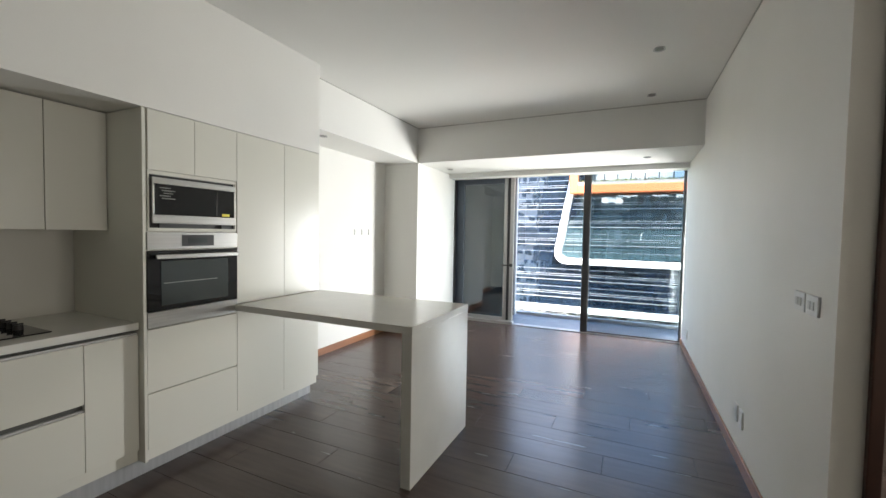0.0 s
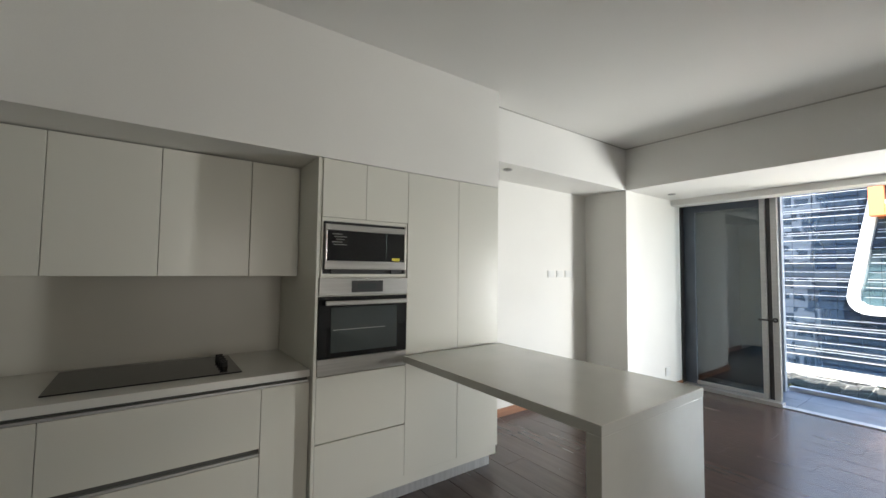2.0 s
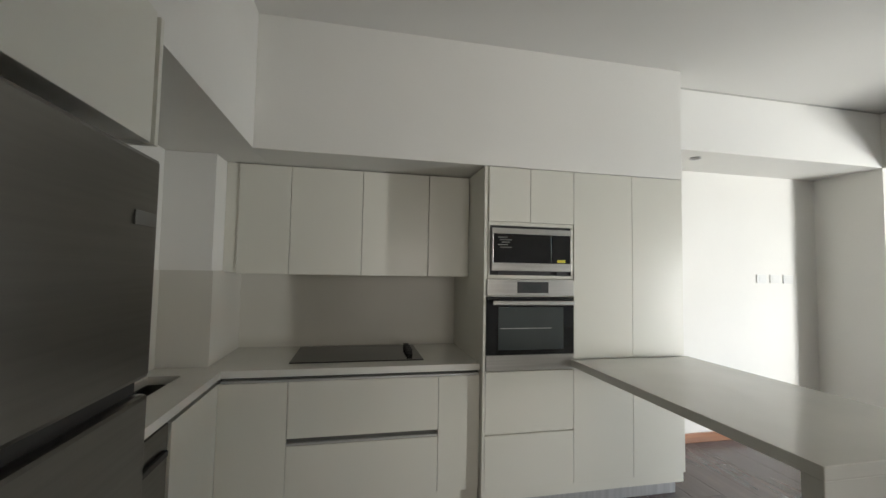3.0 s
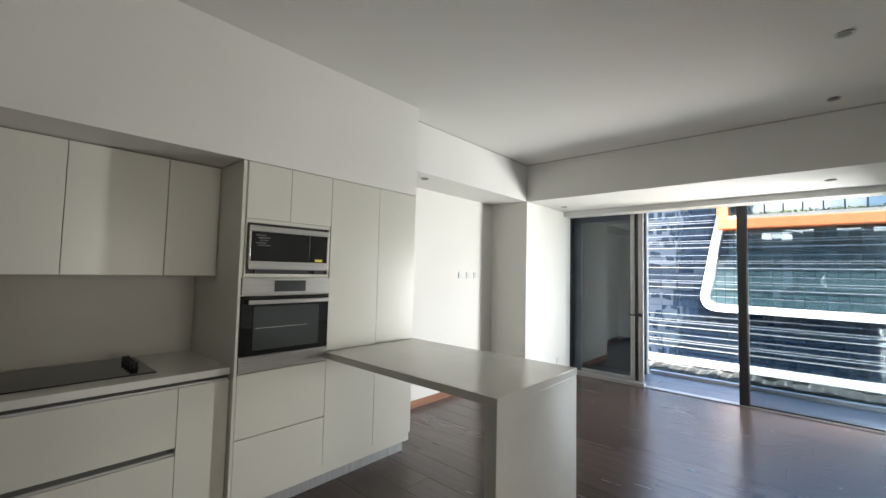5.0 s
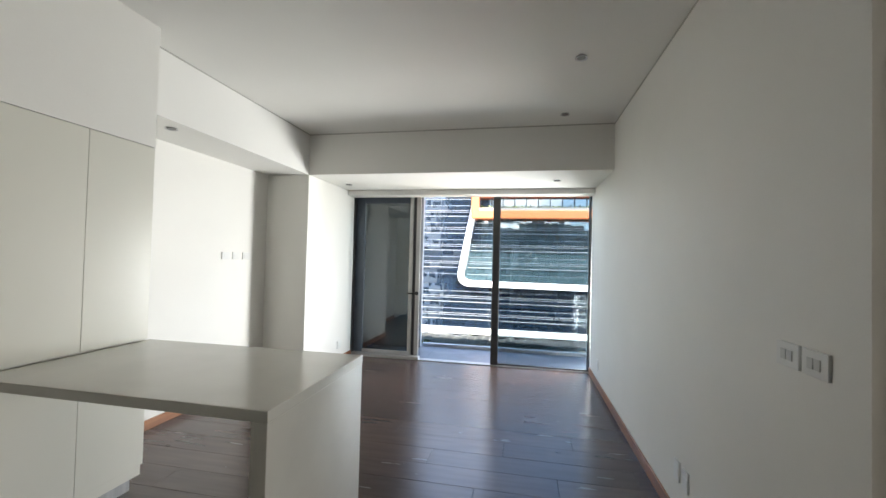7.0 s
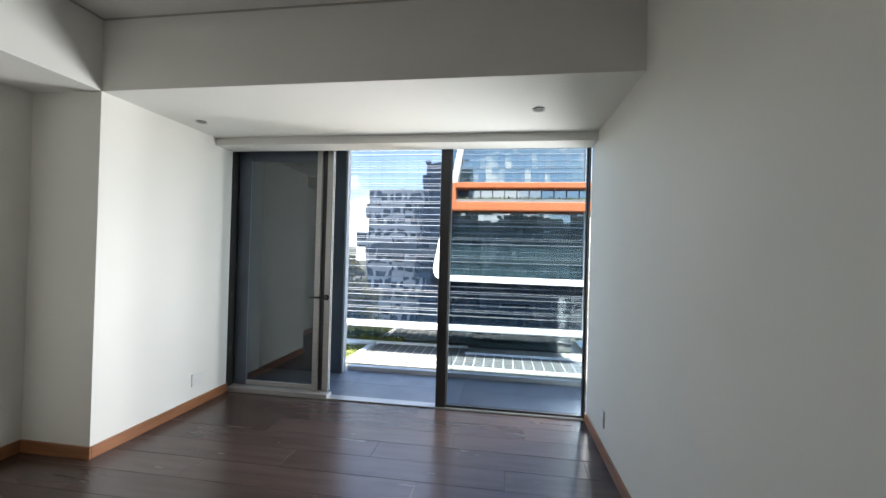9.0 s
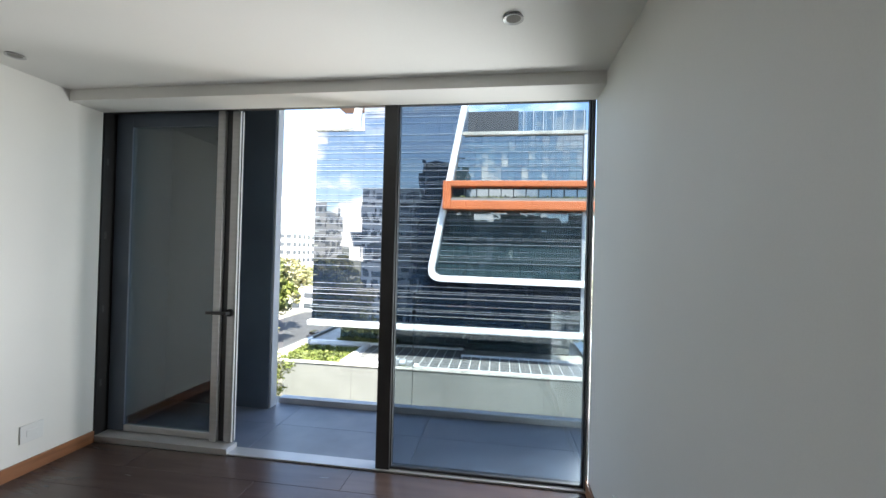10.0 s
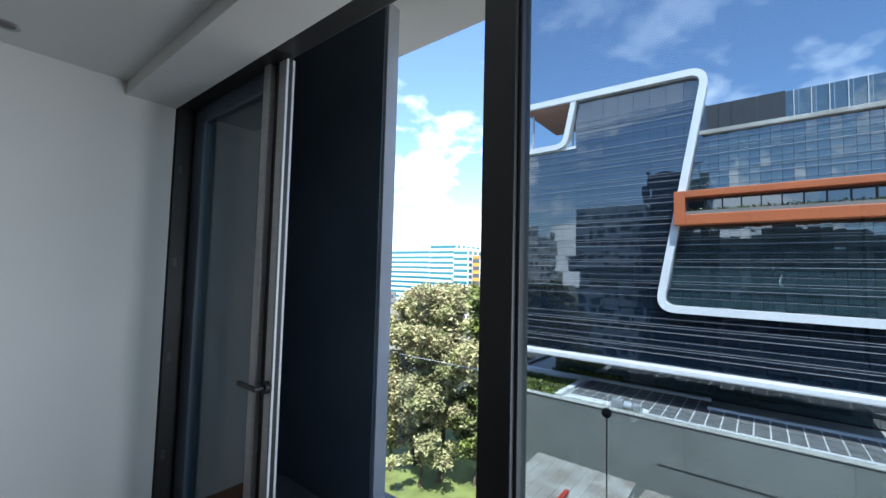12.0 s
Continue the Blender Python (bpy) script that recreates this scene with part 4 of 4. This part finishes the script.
def tree(x, y, top, spread, leaves, m=LEAF, seed=1, z0=GZ, label="tall leafy tree with an uneven olive green crown", size=0.32):
    r = random.Random(seed)
    o = thing("tree", label, "tree", "street trees", at=(x, y, z0))
    h = top - z0
    bm = bmesh.new()
    p, rad, pts = Vector((0, 0, 0)), 0.035 * h * 0.5, []
    for i in range(6):
        q = p + Vector((r.gauss(0, 0.02) * h, r.gauss(0, 0.02) * h, h * 0.13))
        add_cyl(bm, p, q, rad, rad * 0.85, 10)
        pts.append(q)
        p, rad = q, rad * 0.85
    tips = []
    for i in range(40):
        s = pts[r.randrange(1, 6)]
        an, ln = r.uniform(0, 6.28), spread * r.uniform(0.45, 1.0)
        e = Vector((math.cos(an) * ln, math.sin(an) * ln, min(h * 0.96, s.z + h * r.uniform(0.02, 0.28))))
        add_cyl(bm, s, (s + e) / 2 + Vector((0, 0, h * 0.02)), rad * 0.6, rad * 0.4, 6)
        add_cyl(bm, (s + e) / 2 + Vector((0, 0, h * 0.02)), e, rad * 0.4, rad * 0.12, 6)
        tips += [e, (s + e) / 2]
    tips += [Vector((r.gauss(0, 0.15) * spread, r.gauss(0, 0.15) * spread, h * r.uniform(0.8, 0.95))) for _ in range(8)]
    finish("trunk", bm, BARK, o)
    bm = bmesh.new()
    for t in tips:
        k = spread * r.uniform(0.14, 0.36)
        leaf_cloud(bm, r, t, (k, k, k * 0.75), leaves // len(tips), size)
    tagged(finish("crown", bm, m, o), kind="stuff")
    return o


tree(-24.6, 29.5, 0.2, 4.2, 42000, LEAF, 3, size=0.2)
tree(-28.5, 30.5, 0.4, 3.6, 26000, LEAF, 12, size=0.2)
tree(-25.4, 27.6, -7.5, 3.0, 16000, LEAF, 13, size=0.2)
tree(-29.6, 28.0, -8.5, 3.0, 12000, LEAF, 14, size=0.2)
tree(-21.8, 31.0, -9.0, 2.4, 12000, LEAF2, 8, size=0.18, label="leafy bright green tree with a rounded crown")
for i, (x, y, top) in enumerate(((-6.9, 22.6, -13.1), (-3.2, 22.8, -13.3), (-0.4, 23.4, -13.5), (3.6, 24.0, -13.4), (1.4, 22.4, -13.9))):
    tree(x, y, top, 1.5, 3500, LEAF2 if i > 2 else LEAF, 40 + i, size=0.13, label="bushy dark green garden tree between the roofs")
tree(-48.5, 74.0, -1.6, 5.2, 6000, LEAF2, 4, size=0.6)
tree(-54.0, 86.0, -0.5, 6.0, 4000, LEAF, 5, size=0.6)
tree(13.5, 83.0, -4.2, 3.6, 4000, LEAF, 6, size=0.5)
tree(19.0, 95.0, -6.5, 4.5, 4000, LEAF2, 7, size=0.5)
for i, (x, y) in enumerate(((-80, 120), (-66, 125), (-95, 135), (14, 120), (24, 130), (34, 125), (28, 105))):
    tree(x, y, -4.5, 6.5, 1800, LEAF if i % 2 else LEAF2, 20 + i, size=0.8)

# ---- distant town ----


def block(name, label, x0, x1, y, z1, m, glass, floors, bays, depth=20, z0=GZ):
    o = thing(name, label, "building")
    box("wall", (x0, y, z0), (x1, y + depth, z1), m, o)
    fh, bw = (z1 - z0) / floors, (x1 - x0) / bays
    gap = 0.15 if bays > 1 else 0.015
    items = []
    for f in range(floors):
        for b in range(bays):
            items.append(((x0 + b * bw + bw * gap, y - 0.08, z0 + f * fh + fh * 0.3), (x0 + (b + 1) * bw - bw * gap, y - 0.01, z0 + f * fh + fh * 0.8)))
    tagged(boxes("window", items, glass, o), kind="stuff")
    if y < 0:
        tagged(boxes("window", [((lo[0], y + depth + 0.01, lo[2]), (hi[0], y + depth + 0.08, hi[2])) for lo, hi in items], glass, o), kind="stuff")
    dep = max(2, int(depth / 4))
    tagged(boxes("window", [((x1 + 0.01, y + (b + 0.2) * depth / dep, z0 + f * fh + fh * 0.3), (x1 + 0.08, y + (b + 0.8) * depth / dep, z0 + f * fh + fh * 0.8)) for f in range(floors) for b in range(dep)], glass, o), kind="stuff")
    box("parapet", (x0 - 0.2, y - 0.2, z1), (x1 + 0.2, y + depth, z1 + 0.8), m, o)
    return o


block("office_block", "distant teal glass office block with white floor bands", -128, -112, 150, 14.5, WHITEPANEL, TEAL, 13, 1)
block("office_block", "long distant teal glass office wing with white bands", -158, -128.3, 152, 12.2, WHITEPANEL, TEAL, 12, 1)
block("office_block", "distant teal glass office block with a rounded end", -112, -104, 148, 11.5, WHITEPANEL, TEAL, 11, 1)
block("apartment_block", "distant ochre and cream apartment block", -102.5, -99, 150, 8.2, OCHRE, DIMWIN, 8, 1)
block("apartment_block", "distant cream apartment block with small windows", -99, -84, 150, 8.0, CREAM, DIMWIN, 8, 5)
block("apartment_block", "distant white block of flats", -80, -66, 190, -2.0, CREAM, DIMWIN, 5, 6)
block("apartment_block", "distant slender white tower", 34.5, 40.5, 150, 5.2, WHITEPANEL, DIMWIN, 8, 1)
block("apartment_block", "distant plain grey tower block", 42, 50, 158, 6.2, CONC, DIMWIN, 8, 2)
for i in range(26):
    r = random.Random(100 + i)
    x, y = r.uniform(-190, -40), r.uniform(85, 230)
    w = r.uniform(8, 18)
    if -34 < x + w * 0.5 < -18 and y < 100:
        continue
    block("low_house", "distant pale low building", x, x + w, y, GZ + r.uniform(4, 9), r.choice((CREAM, WHITEPANEL, CONC)), DIMWIN, 2, 4, r.uniform(8, 14))
for i in range(10):
    r = random.Random(300 + i)
    x, y = r.uniform(12, 70), r.uniform(130, 260)
    block("low_house", "distant pale low building", x, x + r.uniform(8, 14), y, GZ + r.uniform(4, 9), r.choice((CREAM, WHITEPANEL)), DIMWIN, 2, 4, 10)
hill = bmesh.new()
prev = None
for i in range(81):
    a = -1200 + i * 30
    z = -2 + 22 * (0.5 + 0.5 * noise.noise(Vector((i * 0.13, 3.1, 0)))) + 6 * noise.noise(Vector((i * 0.6, 1.0, 0)))
    cur = [hill.verts.new((a, 1300, GZ - 5)), hill.verts.new((a, 1500, z)), hill.verts.new((a, 1900, GZ - 5))]
    if prev:
        hill.faces.new((prev[0], cur[0], cur[1], prev[1]))
        hill.faces.new((prev[1], cur[1], cur[2], prev[2]))
    prev = cur
structure(finish("backdrop", hill, HILL), "hazy low hills on the horizon", "hills")

# parked cars in the street


def car(x, y, color, seed):
    o = thing("car", "small parked car in the street", "car", "parked cars", at=(x, y, GZ))
    paint = mat("car_paint", color, 0.25, vary=0.03, coat=0.8)
    bm = bmesh.new()
    add_box(bm, (-0.85, -2.1, 0.3), (0.85, 2.1, 0.85), 0.12)
    finish("body", bm, paint, o)
    bm = bmesh.new()
    add_box(bm, (-0.72, -1.3, 0.84), (0.72, 1.2, 1.4), 0.2)
    finish("cabin", bm, BLACKGLASS, o)
    bm = bmesh.new()
    for sx in (-0.78, 0.78):
        for sy in (-1.3, 1.3):
            add_cyl(bm, (sx - 0.1, sy, 0.32), (sx + 0.1, sy, 0.32), 0.32)
    finish("tyre", bm, BLACK, o)


for i, (x, y) in enumerate(((-33, 52), (-36, 58), (-33, 66), (-38, 74), (-41, 82), (-36, 90))):
    car(x, y, ((0.6, 0.6, 0.6), (0.04, 0.04, 0.05), (0.3, 0.03, 0.03))[i % 3], i)

# buildings behind, mirrored in the towers
own = thing("own_building", "pale apartment building with rows of dark windows", "building")
boxes("wall", [((-9, -16, GZ), (24, -8.6, 10)), ((-9, -8.6, 3.4), (24, -0.06, 10)), ((-9, -8.6, GZ), (24, -0.06, -0.4)), ((-9, -8.6, -0.4), (-6, -0.06, 3.4)), ((6, -8.6, -0.4), (24, -0.06, 3.4))], CONC, own)
tagged(boxes("window", [((-8.8 + 2.7 * i, 0.0, GZ + 0.7 + 3.2 * j), (-6.4 + 2.7 * i, 0.1, GZ + 3.4 + 3.2 * j)) for i in range(12) for j in range(8) if j not in (5, 6)], BLACKGLASS, own), kind="stuff")
block("tower_block", "dark grey apartment tower with small windows", -20, -9.4, -26, 22, BLACK, DIMWIN, 13, 6, 20)
block("tower_block", "white apartment tower with balconies", -36, -22, -30, 17, WHITEPANEL, DIMWIN, 11, 5, 20)
block("tower_block", "pale cream apartment block with windows", -62, -50, -30, 12, CREAM, DIMWIN, 9, 5, 20)

# ---- floor pieces ----
floor_ob = bpy.data.objects["floor"]
PW, PL = 0.24, 1.5


def piece(name, sx, sy, th, m, bev=0.0015):
    bm = bmesh.new()
    add_box(bm, (0, 0, -th), (sx, sy, 0))
    top_e = [e for e in bm.edges if all(abs(v.co.z) < 1e-6 for v in e.verts)]
    bmesh.ops.bevel(bm, geom=top_e, offset=bev, segments=1, affect="EDGES")
    me = bpy.data.meshes.new(name)
    bm.to_mesh(me)
    bm.free()
    me.materials.append(m)
    return me


meshes = {}
r = random.Random(11)
nrow = int(7.6 / PW)
for j in range(nrow):
    y = -0.06 - (j + 1) * PW
    x = 0.0 - ((j * 0.37) % 1.0) * PL
    edges = [0.0]
    while x > -4.2:
        if x < -0.05:
            edges.append(x)
        x -= PL
    edges.append(-4.2)
    for a, b in zip(edges, edges[1:]):
        ln = round(a - b - 0.002, 3)
        if ln < 0.03:
            continue
        if ln not in meshes:
            meshes[ln] = piece("plank", ln, PW - 0.002, 0.004, PLANK, 0.001)
        o = new("plank", meshes[ln])
        o.parent = floor_ob
        o.location = (b + 0.0015, y + 0.0015, r.uniform(-0.0004, 0.0004))
big = piece("plank", 1.247, PW - 0.003, 0.004, PLANK)
for j in range(20):
    for i in range(3):
        o = new("plank", big)
        o.parent = floor_ob
        o.location = (0.002 + i * 1.25, -5.6 + j * PW + 0.002, 0)
slab = bpy.data.objects["balcony_slab"]
tile = piece("tile", 1.198, 0.429, 0.012, TILE)
for i in range(4):
    for j in range(2):
        o = new("tile", tile)
        o.parent = slab
        o.location = (-3.55 + i * 1.2, 0.066 + j * 0.43, 0.0)
